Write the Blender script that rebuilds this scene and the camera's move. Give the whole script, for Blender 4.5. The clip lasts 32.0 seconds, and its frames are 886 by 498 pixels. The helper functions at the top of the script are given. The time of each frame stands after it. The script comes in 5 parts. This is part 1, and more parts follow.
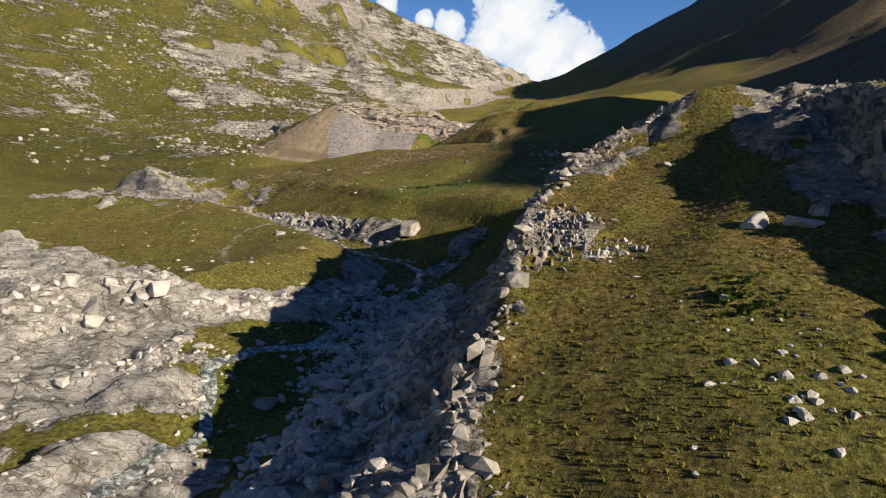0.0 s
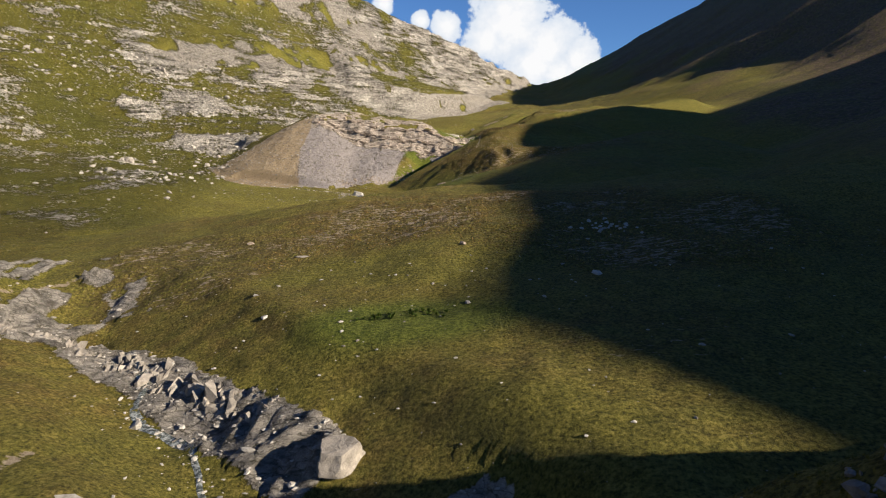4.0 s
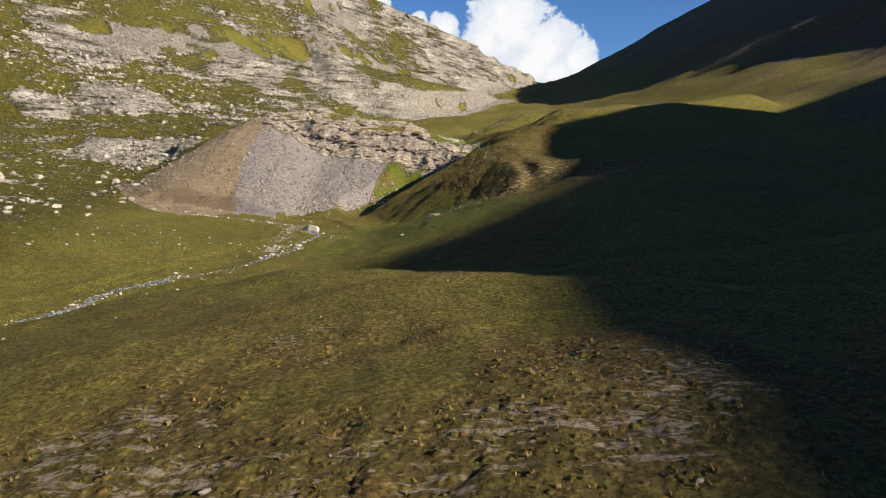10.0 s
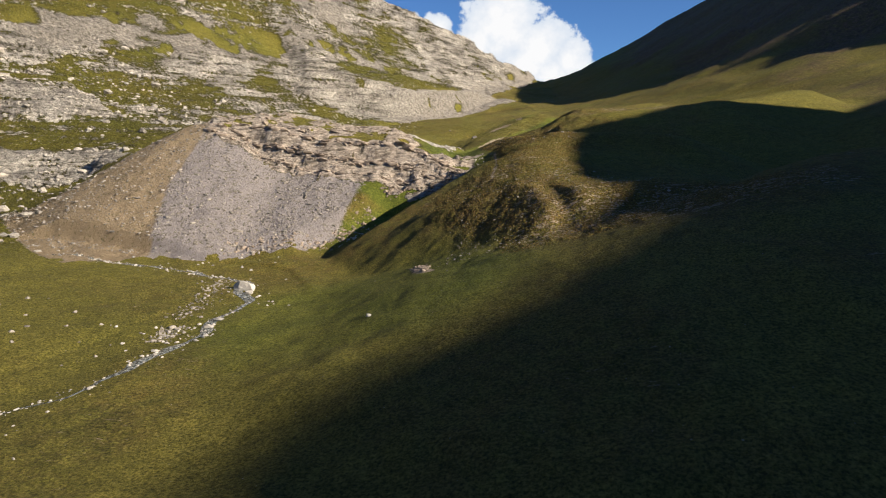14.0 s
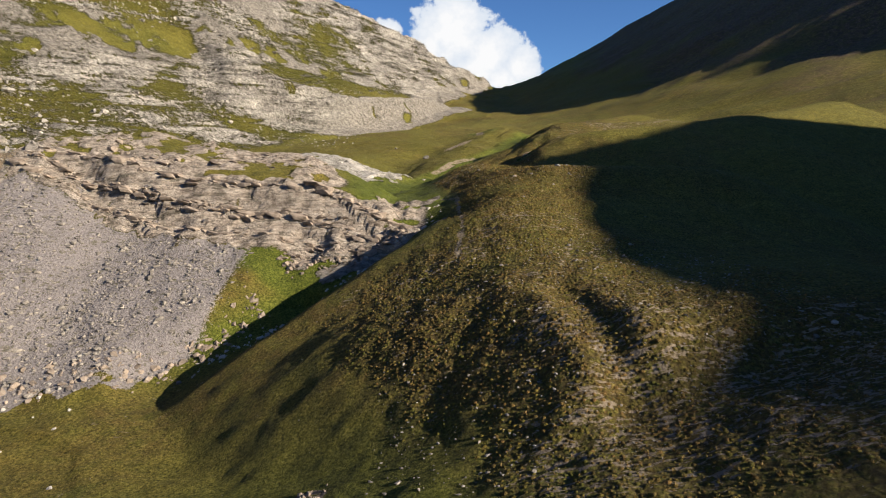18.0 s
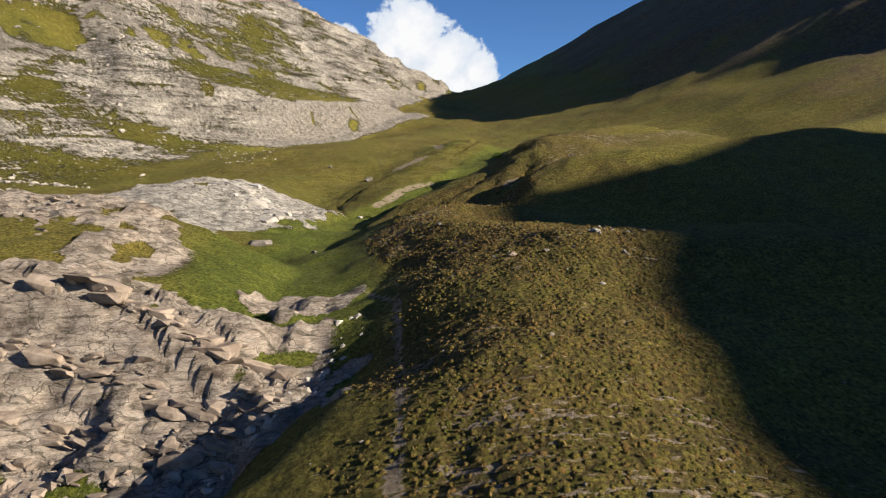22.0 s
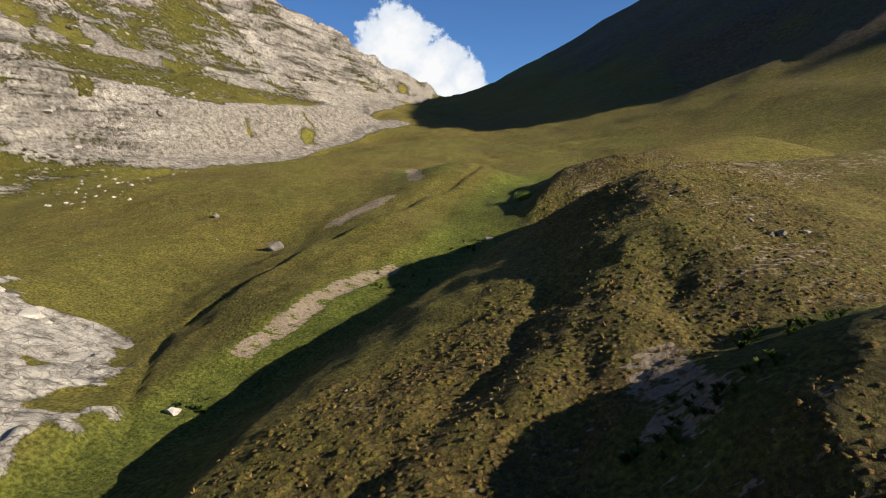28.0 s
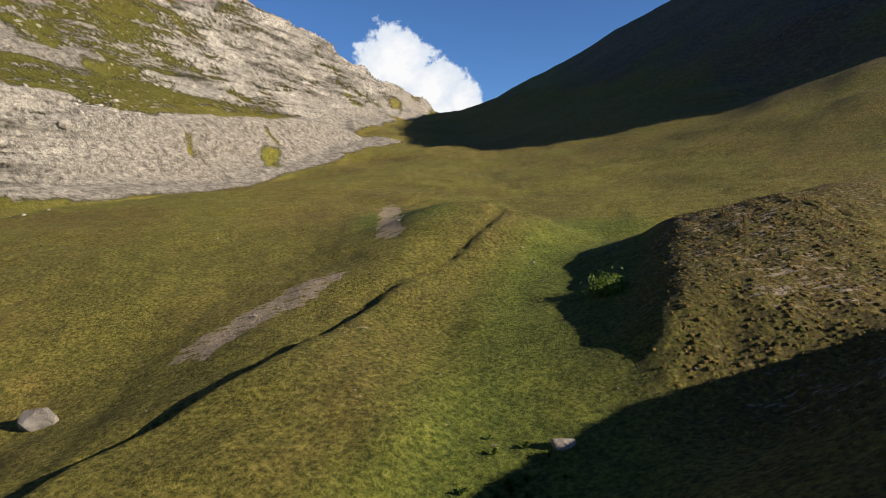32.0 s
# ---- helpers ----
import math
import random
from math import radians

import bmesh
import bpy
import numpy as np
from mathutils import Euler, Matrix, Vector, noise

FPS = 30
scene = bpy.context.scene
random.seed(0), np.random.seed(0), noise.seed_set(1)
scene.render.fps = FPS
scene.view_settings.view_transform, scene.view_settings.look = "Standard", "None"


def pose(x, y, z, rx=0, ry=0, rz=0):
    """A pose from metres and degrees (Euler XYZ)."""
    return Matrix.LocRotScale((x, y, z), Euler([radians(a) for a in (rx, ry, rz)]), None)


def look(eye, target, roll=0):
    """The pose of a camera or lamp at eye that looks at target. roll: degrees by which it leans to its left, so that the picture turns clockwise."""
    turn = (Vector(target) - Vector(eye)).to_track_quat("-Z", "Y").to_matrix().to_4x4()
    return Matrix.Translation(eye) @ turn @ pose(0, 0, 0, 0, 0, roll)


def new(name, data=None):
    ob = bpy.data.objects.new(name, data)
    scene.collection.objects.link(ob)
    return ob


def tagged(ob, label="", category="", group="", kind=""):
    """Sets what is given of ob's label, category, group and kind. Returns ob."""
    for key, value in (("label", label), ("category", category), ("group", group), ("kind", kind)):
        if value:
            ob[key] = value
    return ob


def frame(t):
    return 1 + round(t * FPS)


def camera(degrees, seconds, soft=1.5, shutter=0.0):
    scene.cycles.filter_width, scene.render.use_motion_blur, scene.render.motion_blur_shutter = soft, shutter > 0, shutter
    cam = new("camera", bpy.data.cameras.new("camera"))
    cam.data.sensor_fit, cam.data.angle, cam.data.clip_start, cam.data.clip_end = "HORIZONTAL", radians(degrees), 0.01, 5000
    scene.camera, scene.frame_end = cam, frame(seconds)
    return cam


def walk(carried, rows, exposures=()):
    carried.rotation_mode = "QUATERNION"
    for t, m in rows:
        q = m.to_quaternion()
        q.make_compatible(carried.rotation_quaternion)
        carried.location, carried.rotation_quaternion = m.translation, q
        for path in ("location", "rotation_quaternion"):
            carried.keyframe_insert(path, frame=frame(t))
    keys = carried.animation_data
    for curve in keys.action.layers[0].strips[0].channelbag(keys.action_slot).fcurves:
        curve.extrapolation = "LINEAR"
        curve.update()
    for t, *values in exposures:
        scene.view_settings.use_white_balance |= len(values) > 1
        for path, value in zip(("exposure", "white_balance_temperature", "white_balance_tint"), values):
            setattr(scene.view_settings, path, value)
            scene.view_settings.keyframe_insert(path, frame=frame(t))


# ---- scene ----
cam = camera(70.0, 32.0, soft=1.1)
PATH = [
    (0.0, (0.00, 0.00, 0.00), (-9.31, 98.27, -16.02), 0.34),
    (0.5, (-0.37, 4.69, 0.82), (-9.64, 102.98, -15.13), 0.41),
    (1.0, (-0.67, 9.36, 1.62), (-10.00, 107.62, -14.40), 0.34),
    (1.5, (-0.90, 13.99, 2.36), (-10.17, 112.21, -13.96), 0.06),
    (2.0, (-1.09, 18.61, 3.13), (-10.32, 116.80, -13.38), -0.15),
    (2.5, (-1.34, 23.27, 3.87), (-10.50, 121.47, -12.63), -0.21),
    (3.0, (-1.68, 27.89, 4.73), (-10.69, 126.18, -11.33), 0.10),
    (3.5, (-2.02, 32.54, 5.59), (-10.72, 130.89, -10.24), 0.38),
    (5.5, (-3.48, 51.82, 6.99), (-11.98, 150.12, -9.33), 0.36),
    (6.0, (-3.87, 56.57, 7.29), (-12.15, 154.93, -8.75), 0.55),
    (6.5, (-4.30, 61.29, 7.60), (-12.44, 159.68, -8.32), 0.64),
    (7.0, (-4.69, 66.00, 7.89), (-12.78, 164.42, -7.82), 0.73),
    (7.5, (-5.00, 70.68, 8.09), (-13.27, 169.10, -7.54), 0.77),
    (8.0, (-5.32, 75.35, 8.19), (-13.76, 173.72, -7.71), 0.56),
    (8.5, (-5.69, 80.02, 8.28), (-14.14, 178.36, -7.76), 0.31),
    (9.0, (-6.03, 84.65, 8.34), (-14.50, 183.00, -7.68), 0.28),
    (9.5, (-6.33, 89.20, 8.32), (-14.73, 187.59, -7.50), 0.37),
    (10.0, (-6.63, 93.71, 8.27), (-14.94, 192.12, -7.45), 0.48),
    (10.5, (-6.96, 98.22, 8.26), (-15.20, 196.62, -7.55), 0.48),
    (11.0, (-7.34, 102.77, 8.35), (-15.44, 201.17, -7.54), 0.35),
    (11.5, (-7.76, 107.40, 8.57), (-15.86, 205.81, -7.25), 0.24),
    (12.0, (-8.19, 112.13, 8.90), (-16.16, 210.56, -6.85), 0.27),
    (12.5, (-8.60, 116.87, 9.29), (-16.47, 215.31, -6.43), 0.32),
    (13.0, (-8.96, 121.62, 9.71), (-16.83, 220.07, -5.94), 0.23),
    (13.5, (-9.28, 126.39, 10.16), (-17.16, 224.84, -5.48), 0.20),
    (15.5, (-9.96, 147.18, 12.62), (-15.73, 245.86, -2.50), -0.52),
    (16.0, (-10.19, 152.75, 13.49), (-15.30, 251.52, -1.32), -0.37),
    (16.5, (-10.40, 158.34, 14.28), (-13.90, 257.26, 0.04), -0.20),
    (17.0, (-10.58, 163.88, 14.86), (-13.19, 262.87, 0.95), -0.13),
    (17.5, (-10.69, 169.33, 15.15), (-12.54, 268.28, 0.85), -0.14),
    (18.0, (-10.68, 174.70, 15.36), (-10.92, 273.61, 0.60), -0.06),
    (18.5, (-10.59, 180.04, 15.65), (-9.66, 278.93, 0.84), 0.00),
    (19.0, (-10.42, 185.37, 16.12), (-8.92, 284.30, 1.65), -0.02),
    (19.5, (-10.13, 190.68, 16.72), (-8.17, 289.63, 2.40), -0.06),
    (20.0, (-9.89, 195.98, 17.29), (-7.21, 294.96, 3.31), -0.23),
    (20.5, (-9.65, 201.17, 17.77), (-5.58, 300.10, 3.77), -0.24),
    (21.0, (-9.35, 206.32, 18.15), (-3.91, 305.19, 4.17), -0.24),
    (21.5, (-9.00, 211.44, 18.40), (-3.05, 310.28, 4.47), -0.17),
    (22.0, (-8.62, 216.57, 18.58), (-2.41, 315.39, 4.62), -0.09),
    (22.5, (-8.19, 221.75, 18.78), (-1.88, 320.57, 4.82), -0.07),
    (23.0, (-7.70, 226.98, 19.06), (-1.38, 325.81, 5.15), -0.02),
    (23.5, (-7.20, 232.25, 19.34), (-0.73, 331.06, 5.37), -0.03),
    (24.0, (-6.70, 237.59, 19.76), (0.03, 336.37, 5.70), -0.05),
    (24.5, (-6.17, 242.98, 20.31), (0.65, 341.74, 6.21), -0.02),
    (25.0, (-5.66, 248.33, 20.89), (1.11, 347.10, 6.74), -0.03),
    (25.5, (-5.17, 253.70, 21.44), (2.06, 352.41, 7.12), 0.03),
    (27.5, (-3.69, 275.13, 22.63), (4.01, 373.98, 9.62), -0.38),
    (28.0, (-3.32, 280.21, 22.77), (4.64, 379.07, 10.00), -0.34),
    (28.5, (-2.99, 285.28, 22.87), (5.23, 384.18, 10.52), -0.19),
    (29.0, (-2.61, 290.32, 23.02), (5.90, 389.26, 11.29), -0.02),
    (29.5, (-2.19, 295.34, 23.18), (6.46, 394.33, 11.93), 0.17),
    (30.0, (-1.74, 300.33, 23.41), (6.97, 399.35, 12.53), 0.19),
    (30.5, (-1.29, 305.28, 23.72), (7.38, 404.34, 13.12), 0.20),
    (31.0, (-0.85, 310.14, 24.07), (7.75, 409.24, 13.81), 0.08),
    (31.5, (-0.43, 314.82, 24.43), (8.09, 413.96, 14.52), -0.03),
    (32.0, (-0.00, 319.24, 24.78), (8.44, 418.41, 15.02), -0.23),
]
walk(cam, [(t, look(eye, target, roll)) for t, eye, target, roll in PATH])

# ---- world and sun ----
SKY = 0.045
SUN_AZ, SUN_EL = radians(112), radians(23)      # azimuth clockwise from +y
world = bpy.data.worlds.new("sky_world")
scene.world = world
world.use_nodes = True
wn, wl = world.node_tree.nodes, world.node_tree.links
bg = wn["Background"]
sky = wn.new("ShaderNodeTexSky")
sky.sky_type, sky.sun_disc = "NISHITA", False
sky.sun_elevation, sky.sun_rotation = SUN_EL, SUN_AZ
sky.altitude, sky.dust_density, sky.ozone_density = 2400, 0.3, 3.0
clear = wn.new("ShaderNodeMix")
clear.data_type, clear.blend_type = "RGBA", "MULTIPLY"
clear.inputs["Factor"].default_value, clear.inputs["B"].default_value = 1.0, (0.66, 0.93, 1.26, 1)      # deep blue mountain sky
wl.new(sky.outputs["Color"], clear.inputs["A"])
wl.new(clear.outputs["Result"], bg.inputs["Color"])
bg.inputs["Strength"].default_value = SKY


def wnode(kind, op=None, *links):
    """A node of the world, with its inputs linked or set in order."""
    n = wn.new(kind)
    if op:
        n.operation = op
    for k, v in enumerate(links):
        if isinstance(v, (int, float)):
            n.inputs[k].default_value = v
        elif v is not None:
            wl.new(v, n.inputs[k])
    return n


# cumulus over the pass, by bearing and elevation
aim = wnode("ShaderNodeSeparateXYZ", None, wn.new("ShaderNodeTexCoord").outputs["Generated"])
ahead = wnode("ShaderNodeMath", "MAXIMUM", aim.outputs[1], 0.05).outputs[0]
across = wnode("ShaderNodeMath", "DIVIDE", aim.outputs[0], ahead).outputs[0]
above = wnode("ShaderNodeMath", "DIVIDE", aim.outputs[2], ahead).outputs[0]
flat = wnode("ShaderNodeCombineXYZ", None, across, above, 0.0).outputs[0]
puff = wn.new("ShaderNodeTexNoise")
puff.inputs["Scale"].default_value, puff.inputs["Detail"].default_value, puff.inputs["Roughness"].default_value = 26, 7, 0.62
wl.new(flat, puff.inputs["Vector"])
body = None
for cx, cz, cr in [(0.0135, 0.182, 0.068), (0.0695, 0.147, 0.055), (0.112, 0.132, 0.038), (-0.024, 0.164, 0.040), (0.045, 0.124, 0.045),
                   (-0.085, 0.181, 0.028), (-0.124, 0.190, 0.016), (-0.18, 0.215, 0.018), (0.004, 0.205, 0.042), (0.09, 0.115, 0.04)]:
    dx = wnode("ShaderNodeMath", "SUBTRACT", across, cx).outputs[0]
    dz = wnode("ShaderNodeMath", "SUBTRACT", above, cz).outputs[0]
    rr = wnode("ShaderNodeMath", "SQRT", wnode("ShaderNodeMath", "ADD", wnode("ShaderNodeMath", "MULTIPLY", dx, dx).outputs[0], wnode("ShaderNodeMath", "MULTIPLY", dz, dz).outputs[0]).outputs[0]).outputs[0]
    one = wnode("ShaderNodeMath", "SUBTRACT", 1.0, wnode("ShaderNodeMath", "DIVIDE", rr, cr).outputs[0]).outputs[0]
    body = one if body is None else wnode("ShaderNodeMath", "MAXIMUM", body, one).outputs[0]
ragged = wnode("ShaderNodeMath", "MULTIPLY_ADD", wnode("ShaderNodeMath", "SUBTRACT", puff.outputs["Fac"], 0.5).outputs[0], 1.6, body).outputs[0]
edge = wn.new("ShaderNodeMapRange")
edge.interpolation_type = "SMOOTHSTEP"
edge.inputs["From Min"].default_value, edge.inputs["From Max"].default_value = -0.02, 0.2
wl.new(ragged, edge.inputs["Value"])
front = wnode("ShaderNodeMath", "GREATER_THAN", aim.outputs[1], 0.1).outputs[0]
cover = wnode("ShaderNodeMath", "MULTIPLY", edge.outputs[0], front).outputs[0]
tint = wn.new("ShaderNodeMapRange")
tint.inputs["From Min"].default_value, tint.inputs["From Max"].default_value = -0.1, 0.75
wl.new(ragged, tint.inputs["Value"])
hue = wn.new("ShaderNodeMix")
hue.data_type = "RGBA"
hue.inputs["A"].default_value, hue.inputs["B"].default_value = (0.62, 0.72, 0.86, 1), (0.98, 0.98, 0.99, 1)
wl.new(tint.outputs[0], hue.inputs["Factor"])
cumulus = wn.new("ShaderNodeBackground")
cumulus.inputs["Strength"].default_value = 0.46
wl.new(hue.outputs["Result"], cumulus.inputs["Color"])
both = wn.new("ShaderNodeMixShader")
wl.new(cover, both.inputs[0])
wl.new(bg.outputs[0], both.inputs[1])
wl.new(cumulus.outputs[0], both.inputs[2])
wl.new(both.outputs[0], wn["World Output"].inputs["Surface"])

lamp = bpy.data.lights.new("sun", "SUN")
lamp.energy, lamp.angle, lamp.color = 5.0, radians(0.53), (1.0, 0.89, 0.72)
sun = new("sun", lamp)
TO_SUN = Vector((math.sin(SUN_AZ) * math.cos(SUN_EL), math.cos(SUN_AZ) * math.cos(SUN_EL), math.sin(SUN_EL)))
sun.matrix_world = look((0, 0, 300), Vector((0, 0, 300)) - TO_SUN)
scene.view_settings.exposure = 1.1


# ---- terrain ----
def lattice(ix, iy, seed):
    n = (ix.astype(np.int64) * 374761393 + iy.astype(np.int64) * 668265263 + seed * 974634777) & 0x7FFFFFFF
    n = ((n ^ (n >> 13)) * 1274126177) & 0x7FFFFFFF
    return ((n ^ (n >> 16)) & 0xFFFFF) / 524287.5 - 1.0


def vnoise(x, y, seed=0):
    """Smooth value noise, about -1 to 1."""
    ix, iy = np.floor(x), np.floor(y)
    fx, fy = x - ix, y - iy
    fx, fy = fx * fx * fx * (fx * (fx * 6 - 15) + 10), fy * fy * fy * (fy * (fy * 6 - 15) + 10)
    a, b = lattice(ix, iy, seed), lattice(ix + 1, iy, seed)
    c, d = lattice(ix, iy + 1, seed), lattice(ix + 1, iy + 1, seed)
    return (a + (b - a) * fx) * (1 - fy) + (c + (d - c) * fx) * fy


def fbm(x, y, seed=0, octaves=4, gain=0.5):
    out, amp = 0.0, 1.0
    for k in range(octaves):
        out = out + amp * vnoise(x, y, seed + 17 * k)
        x, y, amp = x * 1.97 * 0.8 - y * 1.97 * 0.6, x * 1.97 * 0.6 + y * 1.97 * 0.8, amp * gain
    return out


def smooth(a, b, v):
    v = np.clip((v - a) / (b - a), 0, 1)
    return v * v * (3 - 2 * v)


def smax(a, b, k):
    h = np.clip(0.5 + 0.5 * (a - b) / k, 0, 1)
    return b + (a - b) * h + k * h * (1 - h)


def smin(a, b, k):
    return -smax(-a, -b, k)


def along(x, y, pts, sides=False):
    """Signed distance from a line of (x, y, z) points (positive to its right), the z on it, and how far along it is (0 to 1);
    with sides, the plain distance and a smooth share of its right side as well."""
    best = np.full(np.shape(x), 1e9)
    side, z, u, share = np.zeros_like(best), np.zeros_like(best), np.zeros_like(best), np.zeros_like(best)
    n = len(pts) - 1
    for k, (p, q) in enumerate(zip(pts, pts[1:])):
        dx, dy = q[0] - p[0], q[1] - p[1]
        t = np.clip(((x - p[0]) * dx + (y - p[1]) * dy) / (dx * dx + dy * dy), 0, 1)
        ex, ey = x - p[0] - t * dx, y - p[1] - t * dy
        d = np.hypot(ex, ey)
        near = d < best
        best = np.where(near, d, best)
        side = np.where(near, np.where(ex * dy - ey * dx >= 0, 1.0, -1.0), side)
        off = (ex * dy - ey * dx) / math.hypot(dx, dy)
        share = np.where(near, np.clip(0.5 + off / (1.2 * d + 0.4), 0, 1), share)
        z = np.where(near, p[2] + t * (q[2] - p[2]), z)
        u = np.where(near, (k + t) / n, u)
    if sides and n > 1:
        # soft choice between neighbouring pieces of the line, so that no step shows inside its bends
        total, zs, us, ss = 0.0, 0.0, 0.0, 0.0
        for k, (p, q) in enumerate(zip(pts, pts[1:])):
            dx, dy = q[0] - p[0], q[1] - p[1]
            t = np.clip(((x - p[0]) * dx + (y - p[1]) * dy) / (dx * dx + dy * dy), 0, 1)
            ex, ey = x - p[0] - t * dx, y - p[1] - t * dy
            d = np.hypot(ex, ey)
            w = np.exp(np.maximum(best - d, -40) / 1.2)
            off = np.clip(0.5 + (ex * dy - ey * dx) / math.hypot(dx, dy) / (1.2 * d + 0.4), 0, 1)
            total, zs, us, ss = total + w, zs + w * (p[2] + t * (q[2] - p[2])), us + w * (k + t) / n, ss + w * off
        z, u, share = zs / total, us / total, ss / total
    if sides:
        return best, z, u, share * share * (3 - 2 * share)
    return best * side, z, u


def ridge(x, y, pts, left, right, top=2.0):
    """A rounded ridge: its height falls by the slopes left and right of the line."""
    out = np.full(np.shape(x), -1e9)
    for p, q in zip(pts, pts[1:]):
        d, z, u, b = along(x, y, [p, q], True)
        out = np.maximum(out, z - (left + (right - left) * b) * (np.sqrt(d * d + top * top) - top))
    return out


def bump(x, y, cx, cy, rx, ry, h, turn=0.0):
    c, s = math.cos(radians(turn)), math.sin(radians(turn))
    u, v = (x - cx) * c + (y - cy) * s, (y - cy) * c - (x - cx) * s
    return h * np.exp(-(u / rx) ** 2 - (v / ry) ** 2)


# ---- materials ----
def material(name):
    m = bpy.data.materials.new(name)
    m.use_nodes = True
    return m, m.node_tree.nodes, m.node_tree.links, m.node_tree.nodes["Principled BSDF"]


def noise_tex(n, l, scale, detail=4, rough=0.55, vec=None, distortion=0.0):
    t = n.new("ShaderNodeTexNoise")
    t.inputs["Scale"].default_value, t.inputs["Detail"].default_value = scale, detail
    t.inputs["Roughness"].default_value, t.inputs["Distortion"].default_value = rough, distortion
    if vec is not None:
        l.new(vec, t.inputs["Vector"])
    return t.outputs["Fac"]


def ramp(n, l, fac, stops):
    r = n.new("ShaderNodeValToRGB")
    while len(r.color_ramp.elements) < len(stops):
        r.color_ramp.elements.new(0.5)
    for e, (p, c) in zip(r.color_ramp.elements, stops):
        e.position, e.color = p, (*c, 1)
    l.new(fac, r.inputs["Fac"])
    return r.outputs["Color"]


def blend(n, l, fac, a, b, mode="MIX"):
    m = n.new("ShaderNodeMix")
    m.data_type, m.blend_type = "RGBA", mode
    for key, v in (("Factor", fac), ("A", a), ("B", b)):
        if isinstance(v, tuple):
            m.inputs[key].default_value = (*v, 1)
        elif isinstance(v, (int, float)):
            m.inputs[key].default_value = v
        else:
            l.new(v, m.inputs[key])
    return m.outputs["Result"]


def calc(n, l, op, *args):
    m = n.new("ShaderNodeMath")
    m.operation = op
    for k, v in enumerate(args):
        if isinstance(v, (int, float)):
            m.inputs[k].default_value = v
        else:
            l.new(v, m.inputs[k])
    return m.outputs[0]


def ground_material():
    m, n, l, p = material("alpine_ground")
    geo = n.new("ShaderNodeNewGeometry").outputs["Position"]

    def attr(name):
        a = n.new("ShaderNodeAttribute")
        a.attribute_name = name
        return a.outputs["Fac"]
    big, mid = noise_tex(n, l, 0.05, 3, 0.5, geo), noise_tex(n, l, 0.55, 4, 0.6, geo)
    fine, grain = noise_tex(n, l, 4.5, 4, 0.7, geo), noise_tex(n, l, 22, 3, 0.7, geo)
    # grass: olive, dry brown and green blades
    olive = ramp(n, l, fine, [(0.36, (0.042, 0.040, 0.006)), (0.5, (0.120, 0.110, 0.019)), (0.64, (0.205, 0.175, 0.044))])
    brown = ramp(n, l, fine, [(0.36, (0.050, 0.033, 0.008)), (0.5, (0.126, 0.083, 0.021)), (0.64, (0.23, 0.158, 0.056))])
    green = ramp(n, l, fine, [(0.36, (0.030, 0.042, 0.004)), (0.5, (0.072, 0.096, 0.011)), (0.64, (0.130, 0.150, 0.026))])
    dry = calc(n, l, "MULTIPLY", attr("dry"), ramp(n, l, mid, [(0.35, (0.1, 0.1, 0.1)), (0.65, (1, 1, 1))]))
    grass = blend(n, l, dry, olive, brown)
    lush = calc(n, l, "MULTIPLY", attr("lush"), 0.85)
    grass = blend(n, l, lush, grass, green)
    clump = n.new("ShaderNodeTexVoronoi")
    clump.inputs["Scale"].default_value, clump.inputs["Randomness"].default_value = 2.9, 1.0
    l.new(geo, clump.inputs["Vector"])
    # gaps of the clumps: brown earth, with their shade painted into the colour
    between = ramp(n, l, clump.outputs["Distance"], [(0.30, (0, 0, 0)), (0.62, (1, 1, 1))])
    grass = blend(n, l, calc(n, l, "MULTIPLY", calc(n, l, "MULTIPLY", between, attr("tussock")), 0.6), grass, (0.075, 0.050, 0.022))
    speck = noise_tex(n, l, 0.8, 6, 0.78, geo)
    grass = blend(n, l, 1.0, grass, ramp(n, l, speck, [(0.36, (0.76, 0.78, 0.73)), (0.5, (1.03, 1.01, 0.98)), (0.64, (1.36, 1.30, 1.26))]), "MULTIPLY")
    grass = blend(n, l, 0.5, grass, ramp(n, l, big, [(0.3, (0.75, 0.8, 0.7)), (0.7, (1.15, 1.1, 1.0))]), "MULTIPLY")
    # small pale stones and flowers in the grass
    spots = n.new("ShaderNodeTexVoronoi")
    spots.inputs["Scale"].default_value = 1.3
    l.new(geo, spots.inputs["Vector"])
    dot = calc(n, l, "LESS_THAN", spots.outputs["Distance"], calc(n, l, "MULTIPLY", calc(n, l, "SUBTRACT", mid, 0.42), 0.35))
    grass = blend(n, l, calc(n, l, "MULTIPLY", dot, 0.8), grass, (0.30, 0.265, 0.215))
    # bare earth
    earth = ramp(n, l, fine, [(0.25, (0.13, 0.095, 0.062)), (0.5, (0.26, 0.205, 0.145)), (0.75, (0.36, 0.295, 0.22))])
    steps = n.new("ShaderNodeMapping")
    steps.inputs["Rotation"].default_value, steps.inputs["Scale"].default_value = (0, 0, 0.15), (0.9, 2.8, 1.5)
    l.new(geo, steps.inputs["Vector"])
    tread = noise_tex(n, l, 1.0, 5, 0.65, steps.outputs[0], 0.3)
    rim = ramp(n, l, calc(n, l, "ADD", attr("bare"), calc(n, l, "MULTIPLY", calc(n, l, "SUBTRACT", tread, 0.58), 3.2)), [(0.45, (0, 0, 0)), (0.6, (1, 1, 1))])
    col = blend(n, l, rim, grass, earth)
    # stony dark slopes
    stones = ramp(n, l, fine, [(0.3, (0.050, 0.033, 0.023)), (0.55, (0.110, 0.076, 0.052)), (0.8, (0.20, 0.150, 0.110))])
